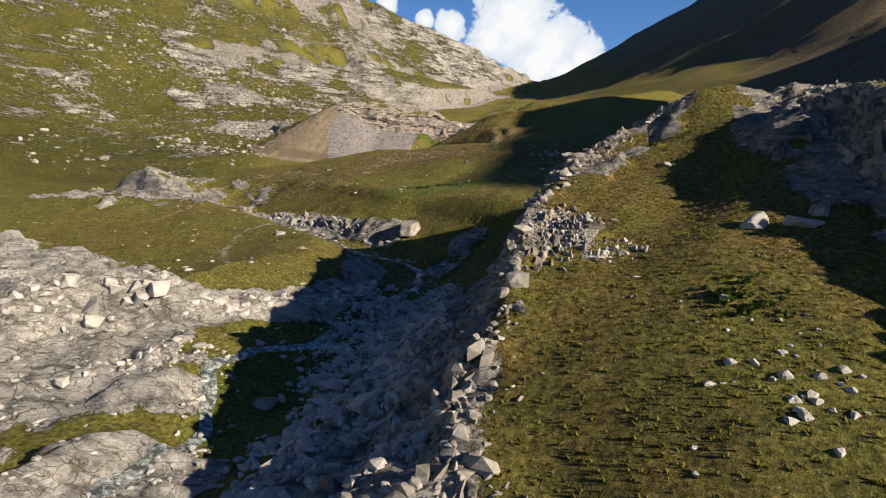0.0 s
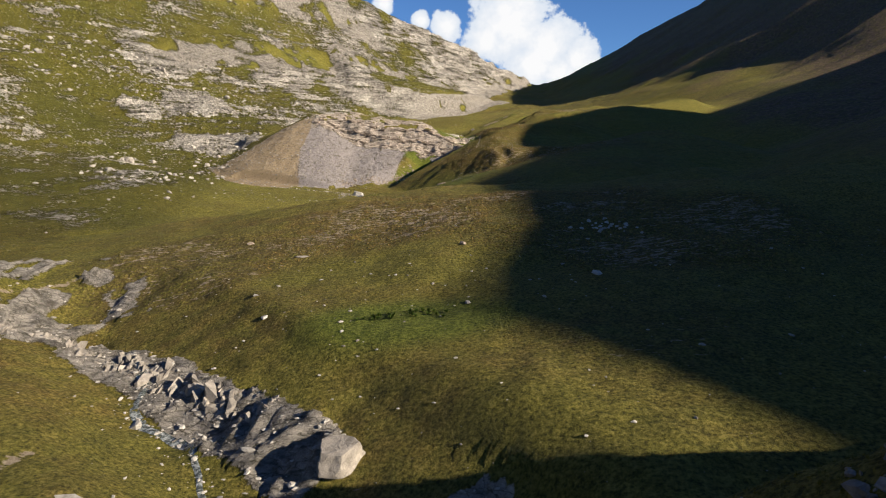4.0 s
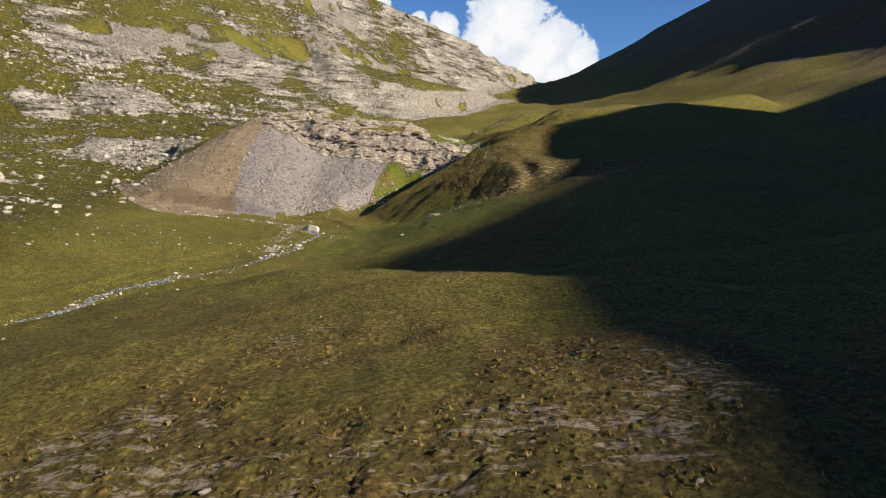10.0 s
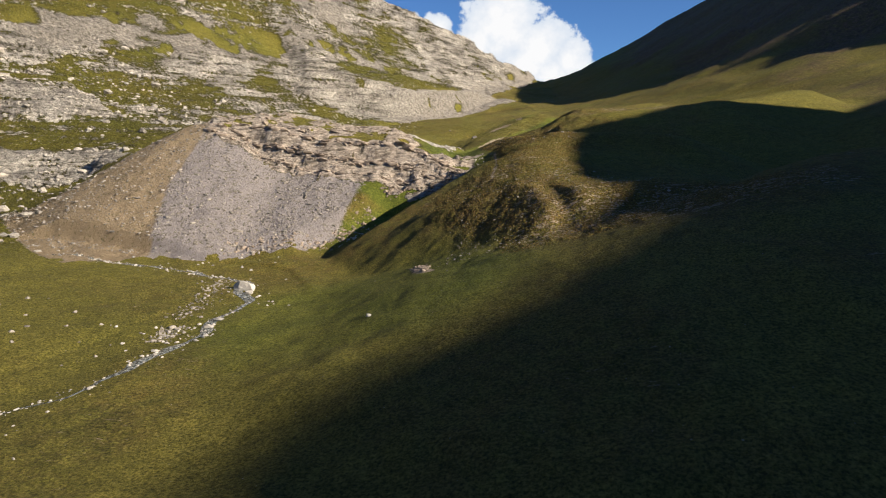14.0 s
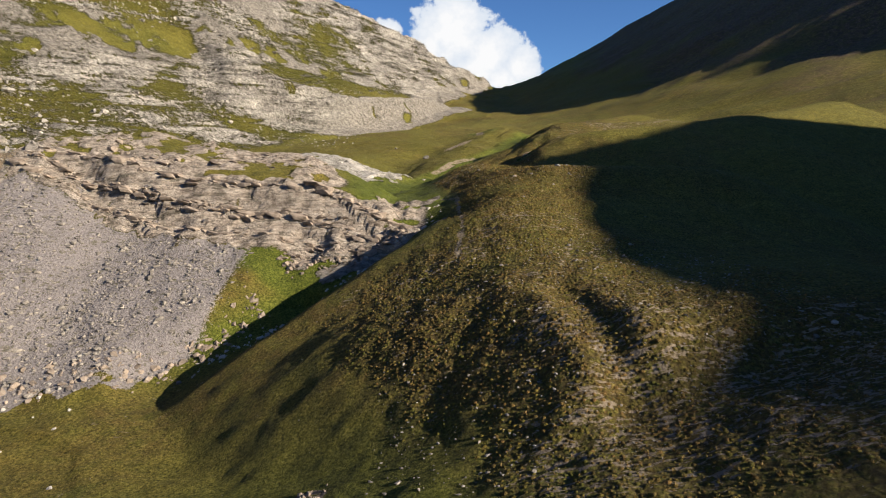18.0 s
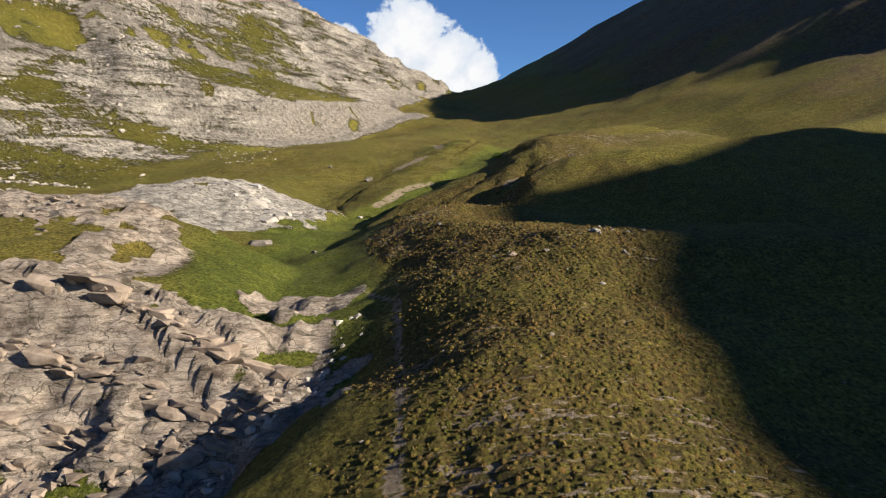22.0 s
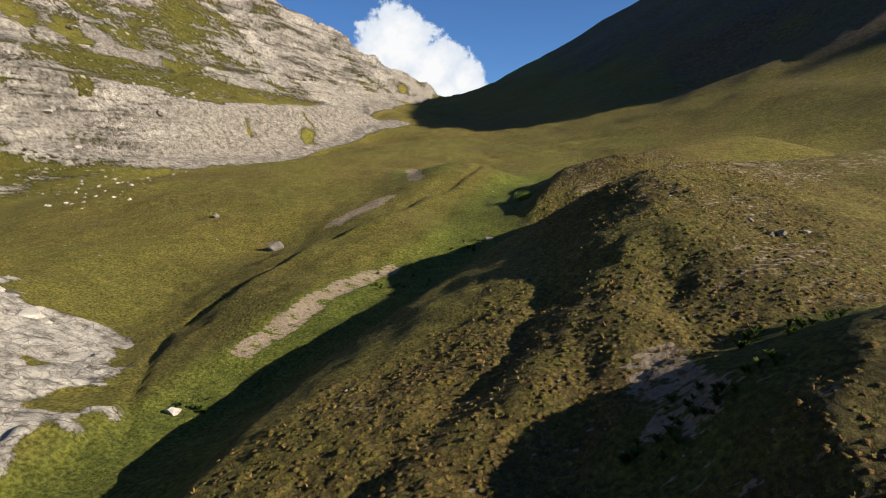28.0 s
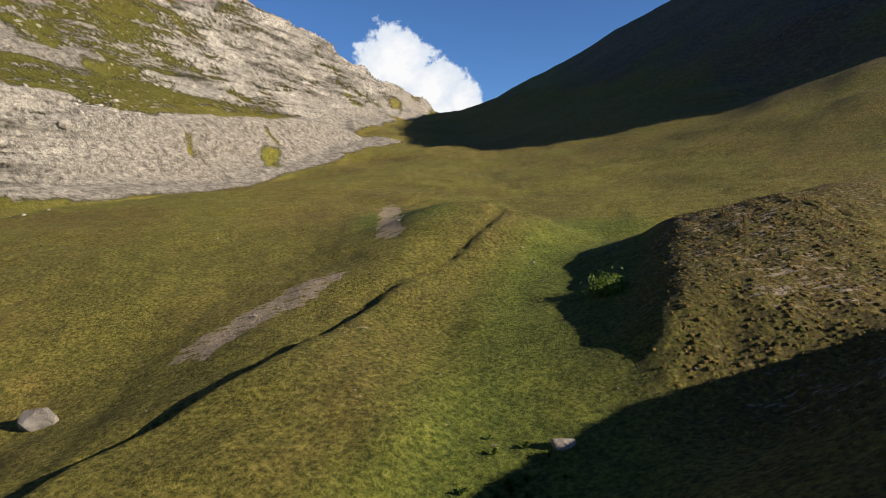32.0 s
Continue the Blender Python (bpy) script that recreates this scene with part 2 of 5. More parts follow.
    stones = blend(n, l, 1.0, stones, ramp(n, l, speck, [(0.36, (0.5, 0.5, 0.5)), (0.5, (1, 1, 1)), (0.64, (1.7, 1.65, 1.6))]), "MULTIPLY")
    stony = calc(n, l, "MULTIPLY", attr("stony"), ramp(n, l, mid, [(0.3, (0.35, 0.35, 0.35)), (0.6, (1, 1, 1))]))
    col = blend(n, l, stony, col, stones)
    # scree: grey with a violet cast, tan at one end
    grey = ramp(n, l, calc(n, l, "ADD", calc(n, l, "MULTIPLY", fine, 0.6), calc(n, l, "MULTIPLY", grain, 0.4)), [(0.32, (0.12, 0.104, 0.10)), (0.5, (0.235, 0.207, 0.20)), (0.68, (0.36, 0.325, 0.31))])
    sand = ramp(n, l, calc(n, l, "ADD", calc(n, l, "MULTIPLY", fine, 0.6), calc(n, l, "MULTIPLY", grain, 0.4)), [(0.32, (0.12, 0.088, 0.052)), (0.5, (0.235, 0.175, 0.108)), (0.68, (0.34, 0.26, 0.175))])
    weeds = blend(n, l, ramp(n, l, noise_tex(n, l, 1.4, 4, 0.7, geo), [(0.56, (0, 0, 0)), (0.66, (0.8, 0.8, 0.8))]), blend(n, l, attr("tan"), grey, sand), (0.085, 0.075, 0.03))
    rim = ramp(n, l, calc(n, l, "ADD", attr("scree"), calc(n, l, "MULTIPLY", calc(n, l, "SUBTRACT", fine, 0.5), 0.8)), [(0.4, (0, 0, 0)), (0.58, (1, 1, 1))])
    col = blend(n, l, rim, col, weeds)
    # limestone: bedded, cracked, stained, with grass in its joints
    bed = n.new("ShaderNodeMapping")
    bed.inputs["Rotation"].default_value, bed.inputs["Scale"].default_value = (0.5, 0.25, 0.4), (0.5, 1.1, 2.2)
    l.new(geo, bed.inputs["Vector"])
    strata = noise_tex(n, l, 0.9, 6, 0.65, bed.outputs[0], 0.4)
    crack = n.new("ShaderNodeTexVoronoi")
    crack.feature = "DISTANCE_TO_EDGE"
    crack.inputs["Scale"].default_value = 1.1
    warp = n.new("ShaderNodeVectorMath")
    warp.operation = "ADD"
    l.new(bed.outputs[0], warp.inputs[0])
    wob = n.new("ShaderNodeTexNoise")
    wob.inputs["Scale"].default_value, wob.inputs["Detail"].default_value = 0.9, 5
    l.new(geo, wob.inputs["Vector"])
    l.new(wob.outputs["Color"], warp.inputs[1])
    l.new(warp.outputs[0], crack.inputs["Vector"])
    joints = ramp(n, l, crack.outputs["Distance"], [(0.0, (0, 0, 0)), (0.03, (1, 1, 1))])
    stone = ramp(n, l, strata, [(0.3, (0.105, 0.094, 0.082)), (0.46, (0.225, 0.203, 0.178)), (0.6, (0.32, 0.288, 0.25)), (0.75, (0.27, 0.208, 0.162))])
    pale = ramp(n, l, strata, [(0.28, (0.21, 0.193, 0.17)), (0.45, (0.40, 0.372, 0.33)), (0.7, (0.54, 0.505, 0.45))])
    warm = ramp(n, l, strata, [(0.3, (0.17, 0.135, 0.108)), (0.46, (0.36, 0.298, 0.245)), (0.6, (0.48, 0.41, 0.345)), (0.75, (0.38, 0.285, 0.21))])
    stone = blend(n, l, attr("warm"), stone, warm)
    stone = blend(n, l, attr("pale"), stone, pale)
    stone = blend(n, l, 0.6, stone, ramp(n, l, grain, [(0.3, (0.55, 0.55, 0.55)), (0.65, (1.15, 1.15, 1.15))]), "MULTIPLY")
    stone = blend(n, l, 1.0, stone, ramp(n, l, speck, [(0.36, (0.5, 0.48, 0.46)), (0.48, (1, 1, 1)), (0.64, (1.4, 1.38, 1.34))]), "MULTIPLY")
    ribs = n.new("ShaderNodeMapping")
    ribs.inputs["Rotation"].default_value, ribs.inputs["Scale"].default_value = (0.2, 0.1, -0.55), (0.25, 1.9, 1.0)
    l.new(geo, ribs.inputs["Vector"])
    seam = noise_tex(n, l, 1.0, 5, 0.65, ribs.outputs[0], 0.5)
    stone = blend(n, l, calc(n, l, "MULTIPLY", ramp(n, l, seam, [(0.36, (1, 1, 1)), (0.46, (0, 0, 0))]), 0.7), stone, (0.075, 0.066, 0.045))
    tone = n.new("ShaderNodeMapping")
    tone.inputs["Rotation"].default_value, tone.inputs["Scale"].default_value = (0, 0, 0.56), (0.09, 0.025, 0.12)
    l.new(geo, tone.inputs["Vector"])
    stone = blend(n, l, attr("far"), stone, blend(n, l, 1.0, stone, ramp(n, l, noise_tex(n, l, 1.0, 7, 0.7, tone.outputs[0]), [(0.36, (0.58, 0.56, 0.55)), (0.5, (1.12, 1.10, 1.06)), (0.62, (1.6, 1.57, 1.52))]), "MULTIPLY"))
    stone = blend(n, l, calc(n, l, "MULTIPLY", calc(n, l, "SUBTRACT", 1.0, joints), 0.85), stone, (0.07, 0.062, 0.045))
    slope = n.new("ShaderNodeMapping")
    slope.inputs["Rotation"].default_value, slope.inputs["Scale"].default_value = (0, 0, 0.56), (0.16, 0.06, 0.3)
    l.new(geo, slope.inputs["Vector"])
    mixed = calc(n, l, "ADD", calc(n, l, "MULTIPLY", noise_tex(n, l, 1.0, 8, 0.72, slope.outputs[0]), 2.6), calc(n, l, "MULTIPLY", speck, 5.0))
    ledge = n.new("ShaderNodeMapping")
    ledge.inputs["Scale"].default_value = (0.045, 0.045, 0.55)
    l.new(geo, ledge.inputs["Vector"])
    beds = noise_tex(n, l, 1.0, 6, 0.62, ledge.outputs[0], 0.6)
    stone = blend(n, l, attr("far"), stone, blend(n, l, 1.0, stone, ramp(n, l, beds, [(0.38, (0.40, 0.40, 0.41)), (0.47, (0.95, 0.96, 0.99)), (0.62, (1.20, 1.22, 1.27))]), "MULTIPLY"))
    mixed = calc(n, l, "ADD", mixed, calc(n, l, "MULTIPLY", calc(n, l, "SUBTRACT", beds, 0.5), 3.4))
    patchy = calc(n, l, "MULTIPLY", calc(n, l, "MULTIPLY", calc(n, l, "SUBTRACT", mixed, 3.8), 0.8), attr("far"))
    rim = ramp(n, l, calc(n, l, "ADD", calc(n, l, "ADD", attr("rock"), patchy), calc(n, l, "MULTIPLY", calc(n, l, "SUBTRACT", fine, 0.5), 0.9)), [(0.42, (0, 0, 0)), (0.56, (1, 1, 1))])
    col = blend(n, l, rim, col, stone)
    # blocks strewn over the turf of the mountain
    for size, most in ((0.42, 0.20), (1.05, 0.16)):
        block = n.new("ShaderNodeTexVoronoi")
        block.inputs["Scale"].default_value = size
        l.new(geo, block.inputs["Vector"])
        swarm = noise_tex(n, l, 0.035 if size < 1 else 0.06, 4, 0.65, geo)
        spread = calc(n, l, "MULTIPLY", calc(n, l, "SUBTRACT", swarm, 0.40), 5.0 * most)
        hit = calc(n, l, "MULTIPLY", calc(n, l, "LESS_THAN", block.outputs["Distance"], calc(n, l, "MINIMUM", spread, most * 1.6)), attr("far"))
        tones = ramp(n, l, fine, [(0.35, (0.26, 0.235, 0.20)), (0.6, (0.50, 0.465, 0.41))])
        col = blend(n, l, calc(n, l, "MULTIPLY", hit, 0.95), col, tones)
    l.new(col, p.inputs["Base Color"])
    p.inputs["Roughness"].default_value = 0.92
    p.inputs["Specular IOR Level"].default_value = 0.2
    bump0, bump1, bump2 = n.new("ShaderNodeBump"), n.new("ShaderNodeBump"), n.new("ShaderNodeBump")
    bump0.inputs["Strength"].default_value, bump0.inputs["Distance"].default_value = 1.0, 2.4
    l.new(calc(n, l, "MULTIPLY", mixed, calc(n, l, "MULTIPLY", attr("far"), 0.3)), bump0.inputs["Height"])
    l.new(bump0.outputs[0], bump1.inputs["Normal"])
    bump1.inputs["Strength"].default_value, bump1.inputs["Distance"].default_value = 1.0, 0.35
    bump2.inputs["Strength"].default_value, bump2.inputs["Distance"].default_value = 0.9, 0.08
    rough = calc(n, l, "ADD", calc(n, l, "ADD", calc(n, l, "MULTIPLY", fine, 0.7), calc(n, l, "MULTIPLY", calc(n, l, "MULTIPLY", rim, seam), 1.8)), calc(n, l, "MULTIPLY", calc(n, l, "MULTIPLY", rim, strata), 1.6))
    rough = calc(n, l, "ADD", rough, calc(n, l, "MULTIPLY", calc(n, l, "MULTIPLY", rim, joints), 0.35))
    dome = calc(n, l, "MULTIPLY", calc(n, l, "MULTIPLY", calc(n, l, "SUBTRACT", 0.7, clump.outputs["Distance"]), attr("tussock")), 0.8)
    rough = calc(n, l, "ADD", rough, calc(n, l, "MULTIPLY", dome, calc(n, l, "SUBTRACT", 1.0, rim)))
    l.new(rough, bump1.inputs["Height"])
    l.new(grain, bump2.inputs["Height"])
    l.new(bump1.outputs[0], bump2.inputs["Normal"])
    l.new(bump2.outputs[0], p.inputs["Normal"])
    return m


GROUND = ground_material()


def cliff(x, y, pts, drop, width, back):
    """A rock step: the ground to the left of the line stands higher by drop, and comes back to itself over the distance back."""
    d, h, u = along(x, y, pts)
    return drop * h * (1 - smooth(-width, width, d)) * np.exp(-np.maximum(-d, 0) / back) * smooth(0, 0.08, u) * smooth(1, 0.92, u)


def gully(x, y, pts, slope, top=1.0, reach=9.0, wall=3.0):
    """A valley line: the height that the ground may not pass, rising by the slope on both sides as far as its reach."""
    out = np.full(np.shape(x), 1e9)
    for p, q in zip(pts, pts[1:]):
        d, z, u = along(x, y, [p, q])
        out = np.minimum(out, z + slope * (np.sqrt(d * d + top * top) - top) + wall * np.maximum(np.abs(d) - reach, 0))
    return out


MOUND = [(-100, 236, -5), (-90, 248, 2), (-80, 259, 10), (-68, 264, 16.4), (-55, 259.5, 14), (-43, 256, 12.2), (-34, 255.5, 12), (-25, 254.3, 10.8), (-19, 252, 9.2), (-13, 253, 8)]
SPUR = [(-2, 260, 13.2), (-2.5, 250, 11.6), (-2.5, 243, 10.7), (-2, 236, 8.8), (-1.2, 228, 7.0), (-3, 220, 6.0), (-3.4, 212, 5.8)]
BROW = [(-12, 226, 4), (-8, 220.5, 5), (-4.6, 215, 5), (-1, 214, 5), (5, 211.3, 6), (14.6, 213, 7)]
RIDGE = [(-2, 246, 10.6), (-1.6, 255, 12.8), (-0.5, 262, 13.9), (-3.2, 269, 13.6), (-4.4, 277, 13.4), (-3.4, 291, 13.9), (1, 300, 14.6)]
KNOLL = [(-2, 299, 13.1), (7, 307, 16.9), (12.5, 316, 20.4), (16, 326, 22.5), (23, 334.5, 23.0), (32, 337, 23.0), (45, 339, 24.4)]
EDGE = [(-1, -30, 0), (0, 8, 0), (-1, 17, 0), (0.5, 23.4, 0), (1.5, 31.5, 0), (5.6, 43, 0), (9, 48.5, 0), (16, 52, 0), (40, 56, 0), (90, 58, 0)]
STREAM = [(-16, -20, -14.5), (-11, 20, -12.2), (-9, 34, -12), (-7, 47, -11.8), (-7.5, 56, -11.4), (-15, 64, -10.8), (-27, 76, -9.8), (-36, 84, -9.4)]
BECK = [(-60, 128, -9.3), (-50, 158, -8.8), (-41, 190, -7.8), (-38, 206, -7.4), (-43, 215, -7.1), (-52, 218.5, -6.8), (-64, 221, -6.2), (-84, 226, -5)]
SIDE = [(-36, 229, -6), (-27, 238, -2.2), (-20, 243.5, 3.0), (-15, 250, 6.8), (-13.5, 258, 8.8), (-15.5, 269, 9.6), (-18, 284, 9.9), (-17, 300, 9.6), (-12, 316, 10.4), (-3, 328, 13.8), (4.5, 338, 16.4), (9, 352, 18.8), (20, 375, 23)]


def height(x, y):
    floor = np.interp(y, [-200, 0, 27, 55, 75, 130, 160, 200, 230, 240, 270, 285, 315, 330, 348, 360, 377, 443, 590, 690, 730, 1200],
                      [-40, -13, -10.5, -9.6, -9, -8.6, -8.3, -7.2, -6, -3.5, 5, 9.3, 10.6, 13, 15, 17.5, 21, 28.5, 51, 68, 71, -60])
    # left mountain
    lf = np.interp(y, [-200, 0, 60, 100, 200, 260, 320, 430, 586, 690], [-18, -18, -22, -38, -62, -78, -64, -42, 4, 30])
    lc = np.interp(y, [-200, 0, 200, 331, 454, 577, 700], [-450, -380, -300, -210, -120, -42, 34])
    lz = np.interp(y, [-200, 0, 200, 331, 454, 577, 700, 730, 1200], [170, 165, 150, 130, 107, 88, 70, 68, -60])
    t = np.clip((lf - x) / np.maximum(lf - lc, 4), 0, 2)
    left = (lz - floor) * np.where(t < 1, t ** 2.1, 1 - 0.3 * (t - 1))
    # right mountain
    rf = np.interp(y, [-200, 0, 60, 120, 250, 330, 375, 560, 700], [5, 5, -10, -20, 15, 10, 12, 30, 38])
    rc = np.interp(y, [-200, 0, 150, 300, 500, 729, 900], [230, 230, 230, 230, 222, 187, 180])
    rz = np.interp(y, [-200, -60, -30, -17, 25, 48, 60, 72, 82, 108, 130, 165, 195, 207, 222, 232, 240, 300, 335, 352, 392, 410, 500, 729, 900, 1300],
                   [75, 84, 93.5, 103.0, 106.9, 109.0, 109.4, 109.0, 107.4, 105.8, 109.6, 116, 119, 113, 110, 99, 89, 80, 92, 109, 117, 134, 150, 146, 120, 0])
    t = np.clip((x - rf) / (rc - rf), 0, 2)
    z = floor + left + (rz - floor) * np.where(t < 1, t ** np.interp(y, [350, 600], [1.8, 1.15]), 1 - 0.4 * (t - 1))
    # hill left of the meadow, and the slope behind it
    z = z + bump(x, y, -92, 190, 26, 30, 4.5) + bump(x, y, -55, 110, 16, 16, 2.5) + bump(x, y, -45, 79, 15, 8, 2.2)
    # rock steps of the gorge
    z = z + cliff(x, y, [(-30, 24, 0.6), (-22, 31, 1), (-17.5, 32.5, 1), (-13, 38, 1), (-10.5, 46, 0.8), (-12, 56, 0.3)], 3.1, 0.6, 14)
    z = z + cliff(x, y, [(-56, 84, 0.5), (-44, 79, 1), (-36, 81.5, 1), (-26, 77.4, 1.1), (-19, 72.6, 0.7), (-13, 69.5, 0.2)], 5.2, 1.3, 12)
    # grass ridge above the gorge
    d, _, _, b = along(x, y, EDGE, True)
    top = np.interp(y, [-30, 0, 10, 17, 25, 31, 44, 48, 53, 58, 66], [-19, -11.6, -8.9, -7, -4.4, -2.8, 0, 2.6, 2.4, 0, -4]) + 0.05 * (x - 4)
    z = smax(z, top - (1 - b) * np.interp(y, [46, 54], [0.95, 0.6]) * d, 0.8)
    z = smax(z, ridge(x, y, [(19, 6, -3.6), (18, 22, -0.6), (18.5, 30, 2.0), (20, 38, 3.3), (23.5, 48, 4.2), (40, 54, 6)], 1.9, 0.3, 1.6), 0.7)
    z = z + bump(x, y, -3, 49, 5, 7, 1.7) + bump(x, y, 15, 44, 4, 6, 1.3)
    # dome of grass
    z = smax(z, ridge(x, y, [(60, 118, 8), (25, 114, 2.6), (6, 113, 1.0), (-4, 118, 0.3), (-18, 121, -0.7), (-34, 116, -4.2), (-48, 112, -8)], 0.22, 0.22, 10), 2.0)
    z = smax(z, ridge(x, y, [(20, 124, 2.2), (2, 130, 0.9), (-8, 133.4, 0.5), (-12, 133.4, 0.15), (-15.5, 132, -0.4), (-20, 129, -1.5), (-26, 124, -3.0)], 0.12, 0.68, 1.0), 0.3)
    z = smax(z, ridge(x, y, [(30, 146, 3), (8, 145, 0), (-8, 144, -1.5), (-16, 144, -1.5), (-23, 144, -2.1), (-30, 143.5, -2.9), (-42, 141, -6)], 0.16, 0.5, 3), 0.8)
    z = smax(z, ridge(x, y, [(-14, 190, -7.5), (0, 182, -4.2), (13, 187, 1.2), (25, 204, 7.9), (40, 216, 11)], 0.3, 0.24, 5), 1.5)
    # scree mound with its tilted plateau of slabs, the grass spur beside it, the far knolls
    d, crest, u, b = along(x, y, MOUND, True)
    face = smooth(0.30, 0.42, u)                      # bare rock wall above the scree
    fall = b * (face * 1.0 * np.minimum(np.maximum(d - 0.6, 0), 3.5) + 0.5 * np.maximum(d - 0.8, 0) + 0.12 * smooth(0.7, 0.8, u) * d)
    fall = fall + (1 - b) * (0.5 * np.maximum(d - 17, 0) - 0.17 * np.minimum(d, 17) * smooth(0.25, 0.4, u) * smooth(0.86, 0.68, u) + 0.22 * np.minimum(d, 14) * smooth(0.76, 0.95, u))
    z = smax(z, crest - fall, 1.0)
    z = smax(z, ridge(x, y, [(-72, 262.5, 15.6), (-66, 263, 16.2)], 0.5, 0.57, 1.5), 1.0)
    d, crest, u, b = along(x, y, SPUR, True)
    spur = crest - b * 0.38 * (np.sqrt(d * d + 9) - 3) + (1 - b) * (0.05 * np.minimum(d, 16) - 0.30 * np.maximum(d - 22, 0))
    spur = smin(spur, 5.0 + 0.52 * (x + 4.6) + 0.45 * (y - 214.8), 1.2)       # the two faces of its nose, with a crease between
    spur = smin(spur, 5.7 + 0.1 * np.maximum(x - 5, 0) + 0.75 * (y - 211.3), 1.2)
    spur = spur - 0.75 * strip(x, y, [(-2.2, 219), (-1.4, 214), (-0.4, 208), (0, 203)], 1.3, 0.9) - 0.18 * strip(x, y, [(-9, 219), (-10.5, 213), (-12, 208)], 1.2, 0.9)
    z = smax(z, spur - 0.5 * np.maximum(0, y - 258), 0.8)
    d, crest, u, b = along(x, y, RIDGE, True)
    fall = b * (0.02 * d + 0.45 * np.maximum(d - 24, 0)) + (1 - b) * 0.38 * (np.sqrt(d * d + 9) - 3)
    z = smax(z, crest - fall - np.maximum(0, y - 285) * 0.12 - np.maximum(0, 250 - y) * 0.3, 1.2)
    z = smax(z, ridge(x, y, [(-3, 256.5, 12.6), (4, 257.6, 14.4), (10, 257, 14.6), (22, 256, 14.4)], 0.40, 0.5, 3), 0.8)
    z = smax(z, ridge(x, y, KNOLL, 0.60, 0.25, 2), 1.2)
    z = smax(z, ridge(x, y, [(13, 344, 18.6), (18, 350, 21.4), (26, 357, 24.2), (45, 367, 27)], 0.38, 0.3, 3), 1.2)
    z = smax(z, ridge(x, y, [(7, 297, 15.5), (9.5, 297, 16.8), (14.4, 297, 18.9), (20.6, 296, 20), (30, 296, 20.6), (45, 299, 22.5), (75, 318, 26)], 0.5, 0.42, 2) - 0.35 * np.maximum(0, 7 - x), 1.2)
    z = smax(z, ridge(x, y, [(-12, 342, 15.2), (-3, 347, 17.3), (-1, 360, 18.9), (6, 374, 22)], 0.25, 0.22, 3), 1)
    z = z - bump(x, y, 16, 238, 11, 16, 2.6) - bump(x, y, 13, 276, 9, 10, 1.5)
    z = z - bump(x, y, -23, 329, 8, 15, 2.8) + bump(x, y, -7, 326, 6, 5, 1.2) + bump(x, y, -100, 300, 26, 26, 2.6) + bump(x, y, 6, 370, 12, 14, 1.6)
    z = z - bump(x, y, 11, 340, 6, 4.5, 1.5)
    # slab dome and the rock band above the far meadow
    z = z + bump(x, y, -40, 311, 16, 20, 4.6)
    z = z + cliff(x, y, [(-92, 404, 1), (-74, 424, 1), (-56, 442, 1), (-38, 462, 0.9), (-20, 490, 0.6), (-6, 515, 0.3)], 10.5, 4.0, 60)
    d = along(x, y, [(-84, 330, 0), (-76, 380, 0), (-66, 415, 0), (-50, 434, 0), (-32, 456, 0), (-16, 482, 0)])[0]
    z = z - 6.0 * np.exp(-(d / np.where(d > 0, 24, 14)) ** 2) * smooth(325, 365, y) * smooth(505, 455, y)
    z = z - bump(x, y, -16, 348, 6, 6, 0.8)
    # water lines
    z = smin(z, gully(x, y, STREAM[:5], 0.55, 2.0), 1.0)
    z = smin(z, gully(x, y, STREAM[4:], 0.55, 2.0, 8, 0.3), 1.0)
    z = smin(z, gully(x, y, BECK[:2], 0.1, 1.5, 6, 0.45), 0.5)
    z = smin(z, gully(x, y, BECK[1:], 0.1, 1.5, 6), 0.5)
    z = smin(z, gully(x, y, SIDE[:4], 0.5, 2.0, 3.5, 1.0), 3.0)
    z = smin(z, gully(x, y, SIDE[3:7], 0.38, 2.0, 3.5, 0.1), 2.0)
    z = smin(z, gully(x, y, SIDE[6:], 0.5, 2.0, 3.5, 1.0), 3.0)
    return z


def strip(x, y, pts, w, soft=0.5):
    d, _, u = along(x, y, [(*p[:2], 0) for p in pts])
    return 1 - smooth(w * (1 - soft), w * (1 + soft), np.abs(d))


def blob(x, y, cx, cy, rx, ry, turn=0.0):
    return smooth(0.05, 0.6, bump(x, y, cx, cy, rx, ry, 1.0, turn))


def near(share, lo, hi, wobble):
    """A ragged patch: only where its plain share is above nothing."""
    return smooth(lo, hi, share + wobble) * smooth(0.02, 0.2, share)


